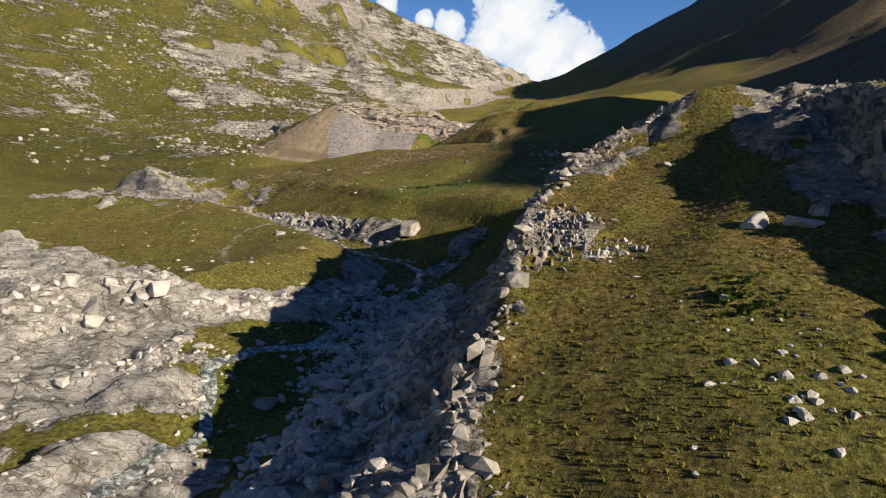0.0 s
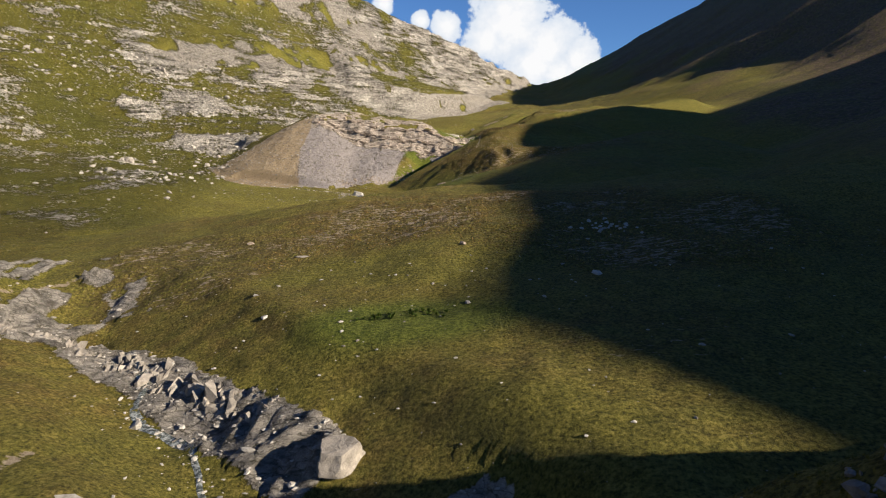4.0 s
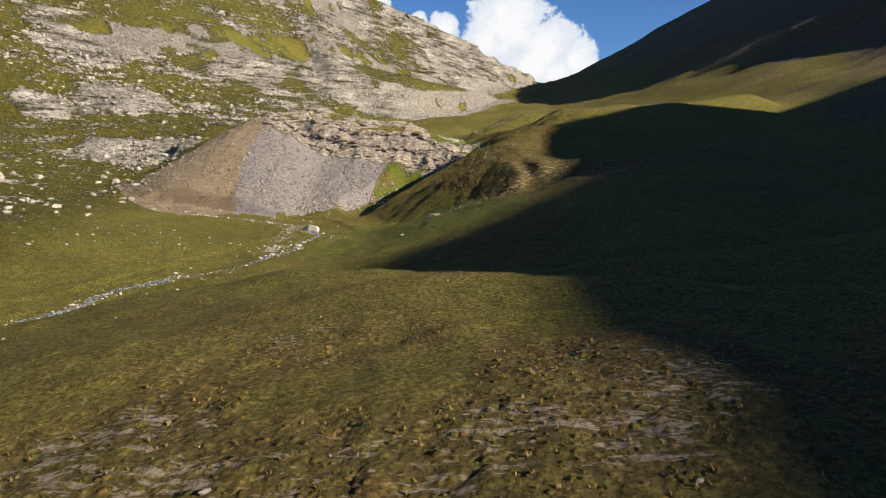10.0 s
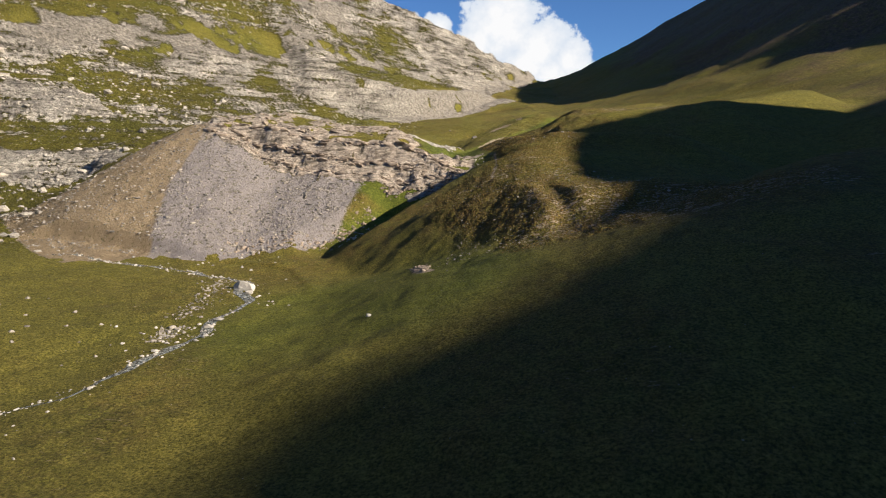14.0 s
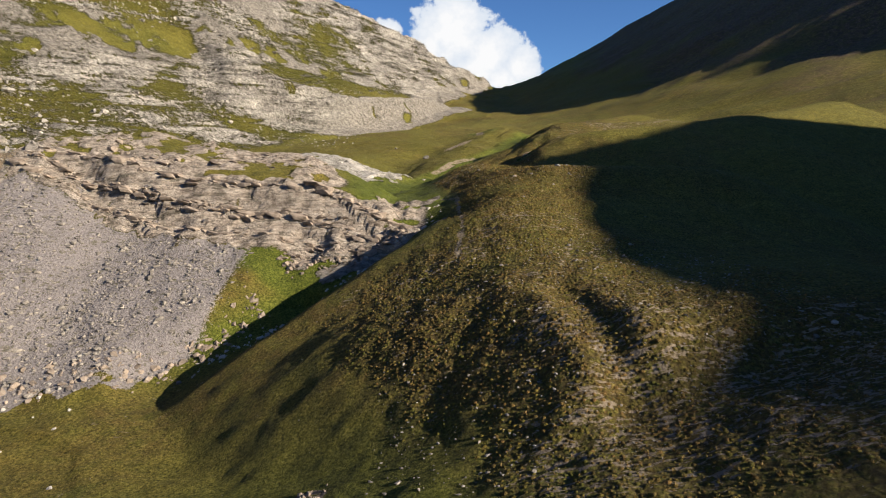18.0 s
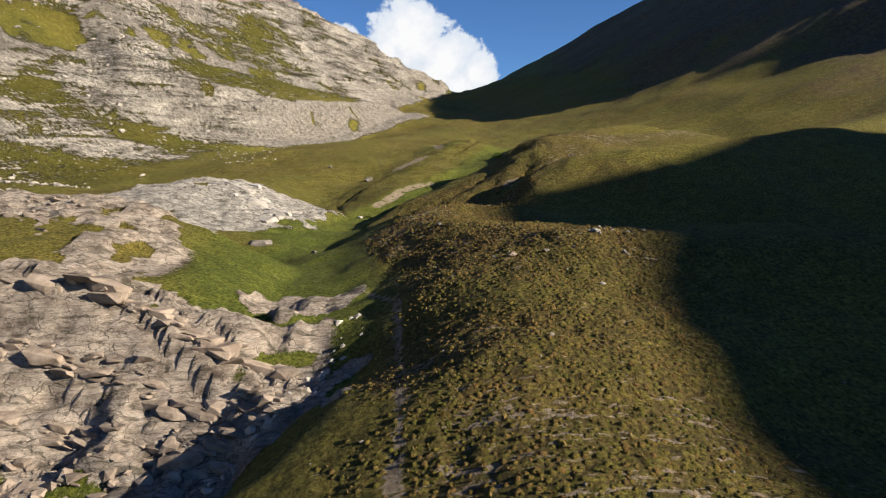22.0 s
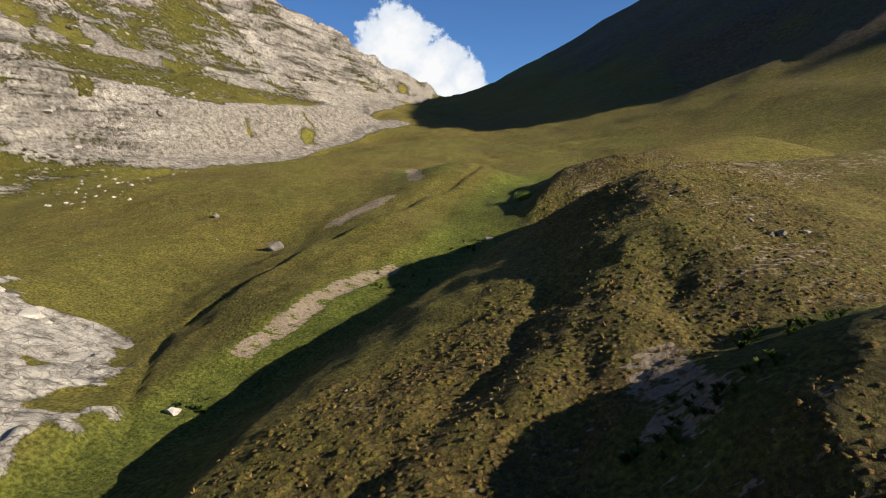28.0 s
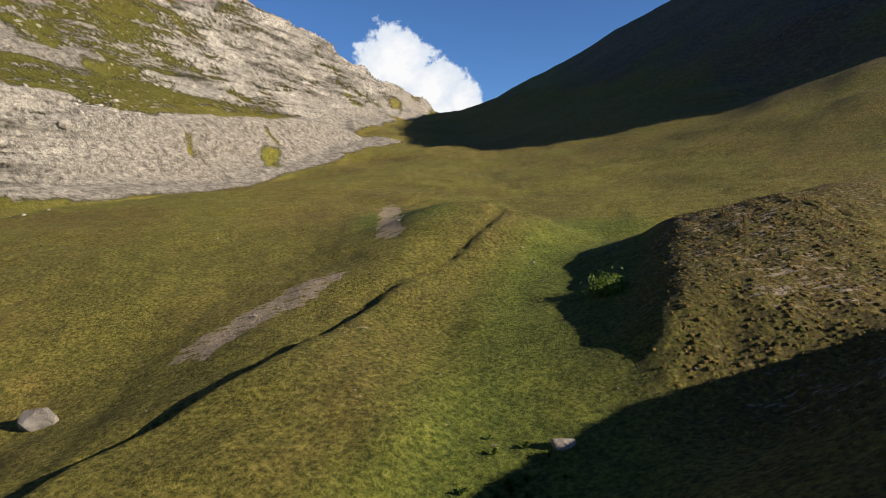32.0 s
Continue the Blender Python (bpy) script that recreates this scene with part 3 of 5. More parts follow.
def cover(x, y):
    """What lies on the ground, 0 to 1 each: rock, scree, tan scree, bare earth, lush green, dry brown grass."""
    n1, n2, n3 = fbm(x / 2.3, y / 2.3, 11, 3), fbm(x / 9, y / 9, 12, 4), fbm(x / 30, y / 30, 13, 3)
    fine = fbm(x / 0.9, y / 0.9, 14, 2)
    rock = np.zeros_like(x)
    # gorge: slabs, debris, walls
    d, _, _ = along(x, y, [(-75, 58, 0), (-45, 52, 0), (-27, 44, 0), (-19, 34, 0), (-14.5, 29, 0), (-12, 18, 0), (-12, -20, 0)])
    rock = np.maximum(rock, smooth(-1.5, 1.0, d + 2 * n1 + 2.5 * n2) * smooth(45, 20, d) * smooth(-0.85, 0.1, n1 + 0.8 * n2 + 0.55))
    wall = smooth(-8.5, -6, along(x, y, EDGE)[0]) * smooth(1.0, -0.6, along(x, y, EDGE)[0] + 0.8 * n1) * (y < 52)
    rock = np.maximum(rock, wall * smooth(-0.9, -0.1, n1 + 0.5 * n2 + 0.1))
    rock = np.maximum(rock, strip(x, y, [(-4, 8), (-4.5, 25), (-5.4, 36), (-6.4, 43)], 3.7) * smooth(-0.7, 0.1, n1 + 0.3 * n2))
    rock = np.maximum(rock, near(blob(x, y, 2.0, 27.5, 2.0, 3.2) * 0.6, 0.45, 0.7, 0.45 * n1))
    rock = np.maximum(rock, near(blob(x, y, 9.5, 47, 3.2, 2.2) * 0.9, 0.3, 0.6, 0.3 * n1))
    rock = np.maximum(rock, near(strip(x, y, [(4.6, 39), (7.2, 43), (10, 46.5)], 2.2), 0.4, 0.8, 0.5 * n1))
    rock = np.maximum(rock, near(blob(x, y, -15.5, 259, 4, 2.6, 20), 0.4, 0.8, 0.5 * n1))
    rock = np.maximum(rock, near(strip(x, y, [(16.5, 14), (15.6, 24), (15.4, 33), (17.5, 44), (20, 49)], 2.6), 0.3, 0.6, 0.4 * n1) * (n1 > -0.75))
    rock = np.maximum(rock, near(strip(x, y, [(-30, 24), (-22, 31), (-17.5, 32.5), (-13, 38), (-10.5, 46), (-12, 56)], 1.5), 0.3, 0.6, 0.3 * n1))
    rock = np.maximum(rock, near(strip(x, y, [(-56, 84), (-44, 79), (-36, 81), (-26, 76.5), (-18, 70.7), (-12, 66.5)], 2.0), 0.3, 0.6, 0.3 * n1))
    rock = np.maximum(rock, near(strip(x, y, [(-3.5, 61), (-5, 57.5), (-5.5, 53)], 1.7), 0.7, 1.0, 0.8 * n1))
    rock = np.maximum(rock, near(blob(x, y, -48, 84, 15, 12), 0.75, 1.1, 0.6 * n1 + 0.2 * n2))
    # mound: wall, plateau slabs, white dome of slabs
    d, _, u = along(x, y, MOUND)
    rock = np.maximum(rock, smooth(-17, -13, d + 2 * n1) * smooth(8.0, 5.5, d + 1.5 * n1) * smooth(0.28, 0.36, u) * smooth(-0.9, -0.3, n1 + 0.5 * n2 + 0.45) * smooth(-11, -15, x) * np.where(d < -2.5, smooth(-0.15, 0.12, n1 * 0.6 + 0.5 * n2 + 0.06) * smooth(-22, -27, x), 1.0))
    rock = np.maximum(rock, near(blob(x, y, -20, 247.5, 9, 4.5, 10), 0.5, 0.8, 0.5 * n1))
    rock = np.maximum(rock, near(blob(x, y, -48, 272, 19, 16), 0.75, 1.0, 0.6 * n1 + 0.45 * n2))
    slabs = near(blob(x, y, -39, 309, 19, 23), 0.45, 0.75, 0.25 * n1 + 0.2 * n2)
    rock = np.maximum(rock, slabs)
    reach = np.interp(x, [-100, -80, -66, -54, -41, -33, -29], [18, 27, 36, 33, 27.5, 21, 14]) + 1.6 * n1
    scree = smooth(0.6, 2.0, d + n1) * smooth(0.6, -0.6, d - reach) * (1 - smooth(0.66, 0.71, u)) * (u > 0.02)
    tan = smooth(0.42, 0.32, u + 0.03 * n1 + 0.004 * d)
    # left mountain: rock bands, white boulder fields, grey upper slopes
    lf = np.interp(y, [-200, 0, 60, 100, 200, 260, 320, 430, 586, 690], [-18, -18, -22, -38, -62, -78, -64, -42, 4, 30])
    up = np.maximum(lf - x, 0)
    s, a = 0.53 * x + 0.85 * y, 0.85 * x - 0.53 * y
    streak = fbm(s / 26, a / 9 + 0.4 * fbm(s / 40, a / 40, 33, 2), 31, 5, 0.6)
    far = smooth(465, 560, y + 0.45 * np.maximum(up - 30, 0) + 34 * n2) * smooth(-4, 5, lf - x)
    bands = np.maximum.reduce([strip(x, y, [(-150, 322), (-142, 342), (-128, 368), (-114, 398), (-100, 424)], 6.5, 0.4), strip(x, y, [(-178, 330), (-160, 365), (-140, 405), (-118, 440), (-90, 470)], 6, 0.5),
                               strip(x, y, [(-96, 430), (-82, 446), (-66, 470)], 4.5, 0.5)])
    mount = np.clip(0.13 + 0.55 * streak + 0.30 * smooth(85, 150, up) + 0.8 * far + 0.75 * bands * smooth(-0.8, 0.2, n2), 0, 1.15) * np.maximum(smooth(8, 26, up), far)
    rock = np.maximum(rock, mount * smooth(130, 215, y))
    rock = np.maximum(rock, strip(x, y, [(-95, 400), (-74, 421), (-56, 439), (-38, 459), (-20, 487), (-4, 516)], 8.0, 0.35) * smooth(-1.2, -0.6, n2))
    for cx, cy, rx, ry, tr in [(-124, 291, 15, 10, 55), (-149, 309, 17, 9, 65), (-115, 370, 20, 8, 62), (-109, 261, 11, 7, -20), (-98, 267, 9, 6, -20), (-137, 270, 8, 6, 40), (-90, 423, 14, 6, 58)]:
        rock = np.maximum(rock, 0.95 * near(blob(x, y, cx, cy, rx, ry, tr), 0.35, 0.75, 0.3 * n2 + 0.2 * n1))
    # right mountain: dark stony earth
    rf = np.interp(y, [-200, 0, 60, 120, 250, 330, 375, 560, 700], [20, 40, 50, 60, 60, 84, 88, 66, 58])
    stony = smooth(0, 45, x - rf + 16 * n3 + 8 * n2)
    # bare trodden earth between tussocks
    zone = np.maximum.reduce([blob(x, y, -7, 109, 24, 13) * (0.62 + 0.4 * n2), blob(x, y, -29, 90, 6, 4) * 1.2, blob(x, y, 5, 104, 6, 4) * 1.1, strip(x, y, RIDGE, 9) * 0.75, strip(x, y, BROW, 9) * 0.8, strip(x, y, SPUR, 7) * 0.7, strip(x, y, KNOLL, 9) * 0.75, strip(x, y, [(13, 343), (18, 350), (26, 357)], 7) * 0.75,
                              blob(x, y, 12, 96, 14, 10), blob(x, y, -32, 96, 12, 9) * 0.9, blob(x, y, 0, 206, 9, 9), blob(x, y, 16, 206, 16, 9, 30)])
    bare = np.clip(np.interp(y, [88, 97, 110, 130, 200], [0.6, 0.66, 0.8, 0.8, 0.7]) * zone + 0.34 * n2 + 0.15 * n1 - 0.16, 0, 0.66)
    for pts, w in [([(-4, 358.5), (-9.5, 351.5)], 1.5), ([(0, 367), (0.2, 392)], 1.2), ([(-3.5, 333.5), (-7.1, 328.9), (-9.8, 325.3), (-13, 321)], 0.9), ([(5.5, 298), (6.3, 301.5)], 1.3),
                   ([(-18.5, 207.5), (-17, 202.5)], 1.2)]:
        bare = np.maximum(bare, near(strip(x, y, pts, w), 0.35, 0.8, 0.35 * fine))
    for pts in ([(-18, 40), (-20.5, 44.6), (-24, 52), (-25, 58), (-24, 63)], [(-38, 66), (-37, 72), (-40, 78), (-45, 84), (-41, 91), (-37, 97)], [(-12, 262), (-9, 255), (-8.8, 241), (-9.5, 232)]):
        bare = np.maximum(bare, strip(x, y, pts, 0.32, 0.4))
    lush = np.maximum.reduce([strip(x, y, SIDE, 4.5) * smooth(225, 240, y), blob(x, y, -22, 196, 16, 16) * 0.7, blob(x, y, -8, 77, 7, 3.5), strip(x, y, [(5, 297), (10, 300), (17, 300)], 2.2),
                              blob(x, y, 1.5, 376, 4, 8), blob(x, y, -18, 246, 6, 6), strip(x, y, [(-33, 247), (-27, 244), (-22, 245)], 2.5), strip(x, y, [(-17, 256), (-19, 266), (-20, 280)], 6), blob(x, y, -10.5, 27, 3, 4), strip(x, y, [(-14, 283), (-21, 292), (-22, 300)], 5)])
    lush = np.clip(lush + 0.25 * n2 + 0.22 * smooth(0, 30, up) * smooth(90, 160, y), 0, 1)
    dry = np.clip(0.32 + 0.7 * n2 + 0.4 * n3 + 0.5 * np.maximum(np.maximum(strip(x, y, RIDGE, 8), strip(x, y, BROW, 8)), np.maximum(blob(x, y, -5, 110, 25, 12), blob(x, y, 6, 22, 9, 24))) - lush, 0, 1)
    scree = scree * (1 - smooth(0.3, 0.6, rock) * smooth(0.3, 0.36, u))
    rock = np.where(scree > 0.5, np.minimum(rock, 0.25), rock)
    bare = bare * (1 - rock) * (1 - scree)
    return dict(rock=rock, scree=scree, tan=tan * scree, bare=bare, lush=lush, dry=dry, stony=stony, pale=np.clip(slabs + 0.6 * smooth(4, -2, x) * smooth(66, 56, y) + smooth(8, 20, up) * (0.5 - 0.5 * bands), 0, 1), far=smooth(8, 30, up) * smooth(70, 150, y) * (1 - 0.75 * bands),
                warm=smooth(-80, -74, x) * smooth(-10, -14, x) * smooth(243, 248, y) * smooth(300, 284, y),
                tussock=np.clip(0.16 + 1.15 * zone + 0.4 * n2 + 0.15 * n1 - 0.6 * lush, 0, 1) * smooth(60, 75, y) * smooth(40, 30, x))


def relief(x, y, c, base):
    """Uneven ground, tussocks and broken rock on top of the large shapes."""
    off = np.maximum(np.maximum(-70 - x, x - 40), 0) + np.maximum(y - 400, 0) * 0.4
    far = smooth(0, 90, off)
    z = 0.28 * fbm(x / 8, y / 8, 21, 3) + 0.06 * fbm(x / 1.6, y / 1.6, 22, 2) * (1 - far)
    z = z + far * (3.2 * fbm(x / 45, y / 45, 23, 5)) * (1 - 0.95 * np.exp(-((x - 228) / 45) ** 2) * smooth(340, 320, y))
    tuft = np.abs(vnoise(x / 0.75, y / 0.75, 24)) + 0.6 * np.abs(vnoise(x / 0.4, y / 0.5, 25))
    z = z + (0.11 * tuft - 0.06) * (1 - c["rock"]) * (1 - c["scree"]) * (1 - 0.8 * c["lush"]) * (0.35 + 1.3 * c["tussock"]) - 0.05 * c["bare"]
    q, w = x + 1.2 * vnoise(x / 3, y / 3, 26), y + 1.2 * vnoise(x / 3, y / 3, 27)
    blocks = 0.55 * np.floor(2.5 * (1 + vnoise(q / 3.1, w / 2.2, 28))) / 2.5 + 0.3 * np.floor(2.5 * (1 + vnoise(q / 1.2, w / 0.9, 29))) / 2.5 - 0.15 * np.abs(vnoise(q / 0.8, w / 0.8, 30))
    z = z + c["rock"] * (blocks - 0.35) * (1 - 0.45 * c["pale"] * (y > 280) * (x > -62)) * (1 - 0.7 * smooth(370, 420, y))
    # ledges of the outcrop and ribs of the white slab dome
    saw = (0.30 * q + 0.95 * w) / 3.4 + 0.5 * vnoise(x / 9, y / 9, 37)
    z = z + np.where(y < 257, 0.75, 0.4) * (0.5 - (saw - np.floor(saw))) * c["rock"] * smooth(-80, -74, x) * smooth(-12, -16, x) * smooth(246, 250, y) * smooth(294, 286, y)
    saw = (0.75 * q - 0.35 * w) / 1.7 + 0.8 * vnoise(x / 8, y / 8, 38)
    z = z + 0.38 * (0.5 - (saw - np.floor(saw))) * c["rock"] * c["pale"] * smooth(-64, -60, x) * smooth(290, 296, y) * smooth(345, 335, y)
    z = z + c["rock"] * far * (2.0 * (0.6 - np.abs(fbm(x / 14, y / 14, 32, 3))))
    # crags of the mountain in steps of bedded rock, gullied ribs on the dark slopes opposite
    saw = (base + 3.0 * fbm(x / 34, y / 34, 41, 3)) / 6.5
    z = z + 2.6 * (smooth(0.0, 0.22, saw - np.floor(saw)) - (saw - np.floor(saw))) * np.maximum(far, smooth(380, 420, y)) * c["rock"] * smooth(-60, -70, x - 0.25 * np.maximum(y - 300, 0))
    flank = smooth(55, 90, x) * smooth(215, 190, x) * smooth(330, 380, y) * smooth(640, 560, y)
    z = z + flank * 2.6 * (0.5 - np.abs(fbm((y + 0.35 * x) / 22, x / 120, 42, 3)))
    z = z + c["scree"] * (0.10 * vnoise(x / 0.7, y / 0.7, 34) + 0.15 * vnoise(x / 2, y / 2, 35))
    d, _, u = along(x, y, [(*p, 0) for p in TRENCH])
    z = z + 0.5 * smooth(-0.5, 0.5, d) * np.exp(-np.maximum(d, 0) / 5) * smooth(0, 0.1, u) * smooth(1, 0.8, u) * (1 + 0.3 * vnoise(x / 3, y / 3, 36)) * (np.abs(d) < 30)
    z = z - 0.3 * strip(x, y, TRENCH, 0.45, 0.6) - 0.22 * strip(x, y, [(-20, 327), (-18.5, 318), (-16.8, 311)], 0.4)
    z = z - bump(x, y, -34.3, 81.5, 1.6, 1.3, 1.8)
    return z


TRENCH = [(-19, 329), (-14.2, 336), (-10.9, 341.2), (-6.6, 345.2), (-3.5, 349.2), (0.3, 356.1), (4.1, 360.9), (7.2, 366.2), (9.3, 372)]


# ---- ground sheet ----
gx = np.concatenate([-232 - np.geomspace(1.0, 1250, 50)[::-1], np.arange(-232, -76, 0.9), np.arange(-76, -24, 0.55), np.arange(-24, 24, 0.36), 24 + np.geomspace(0.5, 150, 80) - 0.5, np.arange(176, 262, 3.0), 262 + np.geomspace(3, 1200, 30)])
gy = np.concatenate([np.linspace(-200, 8, 60, endpoint=False), np.arange(8, 86, 0.4), np.arange(86, 124, 0.36), np.arange(124, 200, 0.8), np.arange(200, 345, 0.36), np.arange(345, 420, 1.0), np.arange(420, 620, 1.3), np.arange(620, 760, 2.0), 760 + np.geomspace(1, 900, 45)])
X, Y = np.meshgrid(gx, gy)
C = cover(X, Y)
Z = height(X, Y)
Z = Z + relief(X, Y, C, Z)
nx, ny = len(gx), len(gy)
idx = np.arange(nx * ny).reshape(ny, nx)
quads = np.stack([idx[:-1, :-1], idx[:-1, 1:], idx[1:, 1:], idx[1:, :-1]], -1).reshape(-1, 4)


def raw_mesh(name, verts, faces, smooth_shade=False):
    """A mesh from arrays of points and of faces with one number of corners."""
    m = bpy.data.meshes.new(name)
    n, k = faces.shape
    m.vertices.add(len(verts))
    m.vertices.foreach_set("co", np.ascontiguousarray(verts, np.float32).ravel())
    m.loops.add(n * k)
    m.loops.foreach_set("vertex_index", np.ascontiguousarray(faces, np.int32).ravel())
    m.polygons.add(n)
    m.polygons.foreach_set("loop_start", np.arange(0, n * k, k, dtype=np.int32))
    m.update(calc_edges=True)
    m.polygons.foreach_set("use_smooth", np.full(n, smooth_shade))
    return m


ground_mesh = raw_mesh("ground", np.stack([X, Y, Z], -1).reshape(-1, 3), quads, True)
for key, values in C.items():
    ground_mesh.attributes.new(key, "FLOAT", "POINT").data.foreach_set("value", np.ascontiguousarray(values, np.float32).ravel())
ground = tagged(new("ground", ground_mesh), "alpine valley ground of dry grass, limestone and scree", "ground", kind="structure")
ground_mesh.materials.append(GROUND)


def lie(x, y):
    """The height of the finished ground sheet at places x, y."""
    x, y = np.atleast_1d(np.asarray(x, float)), np.atleast_1d(np.asarray(y, float))
    i, j = np.clip(np.searchsorted(gx, x) - 1, 0, nx - 2), np.clip(np.searchsorted(gy, y) - 1, 0, ny - 2)
    u, v = (x - gx[i]) / (gx[i + 1] - gx[i]), (y - gy[j]) / (gy[j + 1] - gy[j])
    return (Z[j, i] * (1 - u) + Z[j, i + 1] * u) * (1 - v) + (Z[j + 1, i] * (1 - u) + Z[j + 1, i + 1] * u) * v


# ---- things ----
def stone_material(name, tones, scale=1.0, tint=0.25):
    m, n, l, p = material(name)
    co = n.new("ShaderNodeNewGeometry").outputs["Position"]
    big, fine = noise_tex(n, l, 1.1 * scale, 5, 0.65, co, 0.6), noise_tex(n, l, 14 * scale, 4, 0.7, co)
    col = ramp(n, l, big, [(0.3, tones[0]), (0.5, tones[1]), (0.7, tones[2])])
    col = blend(n, l, 0.55, col, ramp(n, l, fine, [(0.3, (0.6, 0.6, 0.6)), (0.65, (1.1, 1.1, 1.1))]), "MULTIPLY")
    rnd = n.new("ShaderNodeObjectInfo").outputs["Random"]
    isl = n.new("ShaderNodeNewGeometry").outputs["Random Per Island"]
    mixed = calc(n, l, "FRACT", calc(n, l, "ADD", rnd, isl))
    col = blend(n, l, tint, col, ramp(n, l, mixed, [(0.0, (0.45, 0.43, 0.42)), (0.5, (1.0, 0.97, 0.93)), (1.0, (1.45, 1.40, 1.32))]), "MULTIPLY")
    l.new(col, p.inputs["Base Color"])
    p.inputs["Roughness"].default_value = 0.9
    p.inputs["Specular IOR Level"].default_value = 0.25
    b = n.new("ShaderNodeBump")
    b.inputs["Strength"].default_value, b.inputs["Distance"].default_value = 0.8, 0.06
    l.new(calc(n, l, "ADD", big, fine), b.inputs["Height"])
    l.new(b.outputs[0], p.inputs["Normal"])
    return m


LIMESTONE = stone_material("limestone", [(0.125, 0.112, 0.098), (0.24, 0.216, 0.19), (0.34, 0.308, 0.27)], 1.0, 0.6)
WARM = stone_material("pink_limestone", [(0.135, 0.106, 0.085), (0.265, 0.214, 0.172), (0.36, 0.30, 0.245)], 1.0, 0.6)
PALE = stone_material("pale_limestone", [(0.18, 0.162, 0.14), (0.31, 0.283, 0.248), (0.41, 0.378, 0.335)], 1.0, 0.5)
WHITE = stone_material("white_limestone", [(0.25, 0.228, 0.20), (0.40, 0.37, 0.33), (0.49, 0.458, 0.41)], 1.0, 0.35)


def leaf_material(name, dark, light):
    m, n, l, p = material(name)
    geo = n.new("ShaderNodeNewGeometry")
    col = ramp(n, l, geo.outputs["Random Per Island"], [(0.0, dark), (1.0, light)])
    col = blend(n, l, 0.6, col, ramp(n, l, noise_tex(n, l, 0.5, 4, 0.6, geo.outputs["Position"]), [(0.3, (0.7, 0.75, 0.7)), (0.7, (1.25, 1.15, 1.1))]), "MULTIPLY")
    l.new(col, p.inputs["Base Color"])
    p.inputs["Roughness"].default_value = 0.7
    p.inputs["Specular IOR Level"].default_value = 0.25
    thin, both = n.new("ShaderNodeBsdfTranslucent"), n.new("ShaderNodeMixShader")      # light passes through a blade
    l.new(col, thin.inputs["Color"])
    both.inputs[0].default_value = 0.45
    l.new(p.outputs[0], both.inputs[1])
    l.new(thin.outputs[0], both.inputs[2])
    l.new(both.outputs[0], n["Material Output"].inputs["Surface"])
    return m


BLADES = leaf_material("grass_blades", (0.095, 0.090, 0.012), (0.25, 0.195, 0.042))
STRAW = leaf_material("dry_grass_blades", (0.15, 0.10, 0.022), (0.34, 0.235, 0.085))
LEAVES = leaf_material("dock_leaves", (0.05, 0.09, 0.012), (0.16, 0.22, 0.045))



def clump_material(name, dark, mid, light):
    """Matted grass of a tussock: fine strands, each tussock of its own tone."""
    m, n, l, p = material(name)
    geo = n.new("ShaderNodeNewGeometry")
    strands, blotch = noise_tex(n, l, 26, 4, 0.75, geo.outputs["Position"]), noise_tex(n, l, 0.35, 4, 0.6, geo.outputs["Position"])
    col = ramp(n, l, strands, [(0.36, dark), (0.5, mid), (0.64, light)])
    col = blend(n, l, 1.0, col, ramp(n, l, geo.outputs["Random Per Island"], [(0.0, (0.75, 0.80, 0.75)), (0.5, (1.0, 0.98, 0.95)), (1.0, (1.25, 1.18, 1.12))]), "MULTIPLY")
    col = blend(n, l, 1.0, col, ramp(n, l, blotch, [(0.36, (0.75, 0.9, 0.75)), (0.64, (1.25, 1.08, 1.1))]), "MULTIPLY")
    l.new(col, p.inputs["Base Color"])
    p.inputs["Roughness"].default_value = 0.9
    p.inputs["Specular IOR Level"].default_value = 0.15
    b = n.new("ShaderNodeBump")
    b.inputs["Strength"].default_value, b.inputs["Distance"].default_value = 1.0, 0.06
    l.new(strands, b.inputs["Height"])
    l.new(b.outputs[0], p.inputs["Normal"])
    return m


OLIVE_CLUMP = clump_material("olive_tussock", (0.034, 0.030, 0.006), (0.092, 0.078, 0.015), (0.160, 0.130, 0.037))
BROWN_CLUMP = clump_material("brown_tussock", (0.036, 0.025, 0.008), (0.104, 0.072, 0.021), (0.185, 0.132, 0.052))

rng = np.random.default_rng(7)


def part(name, mesh, mat, parent, label=""):
    ob = new(name, mesh)
    if mat is not None and not mesh.materials:
        mesh.materials.append(mat)
    ob.parent = parent
    if label:
        ob["label"] = label
    return ob


def hull_rock(name, seed, long, high, points=16, blunt=0.55):
    """An angular broken rock about 1 m across: the hull of points near a box's faces."""
    r = random.Random(seed)
    bm = bmesh.new()
    for _ in range(points):
        v = [r.uniform(-1, 1) for _ in range(3)]
        k = max(abs(c) for c in v)
        v = [c / (k ** blunt + 1e-6) for c in v]
        bm.verts.new((0.5 * v[0] * long, 0.5 * v[1], 0.5 * v[2] * high))
    hull = bmesh.ops.convex_hull(bm, input=bm.verts)
    bmesh.ops.delete(bm, geom=[g for g in hull["geom_interior"] if isinstance(g, bmesh.types.BMVert)], context="VERTS")
    bmesh.ops.dissolve_limit(bm, angle_limit=radians(9), verts=bm.verts, edges=bm.edges)
    bmesh.ops.bevel(bm, geom=bm.edges[:], offset=0.014, segments=1, affect="EDGES", clamp_overlap=True)
    bmesh.ops.triangulate(bm, faces=bm.faces)
    m = bpy.data.meshes.new(name)
    bm.to_mesh(m)
    bm.free()
    return m


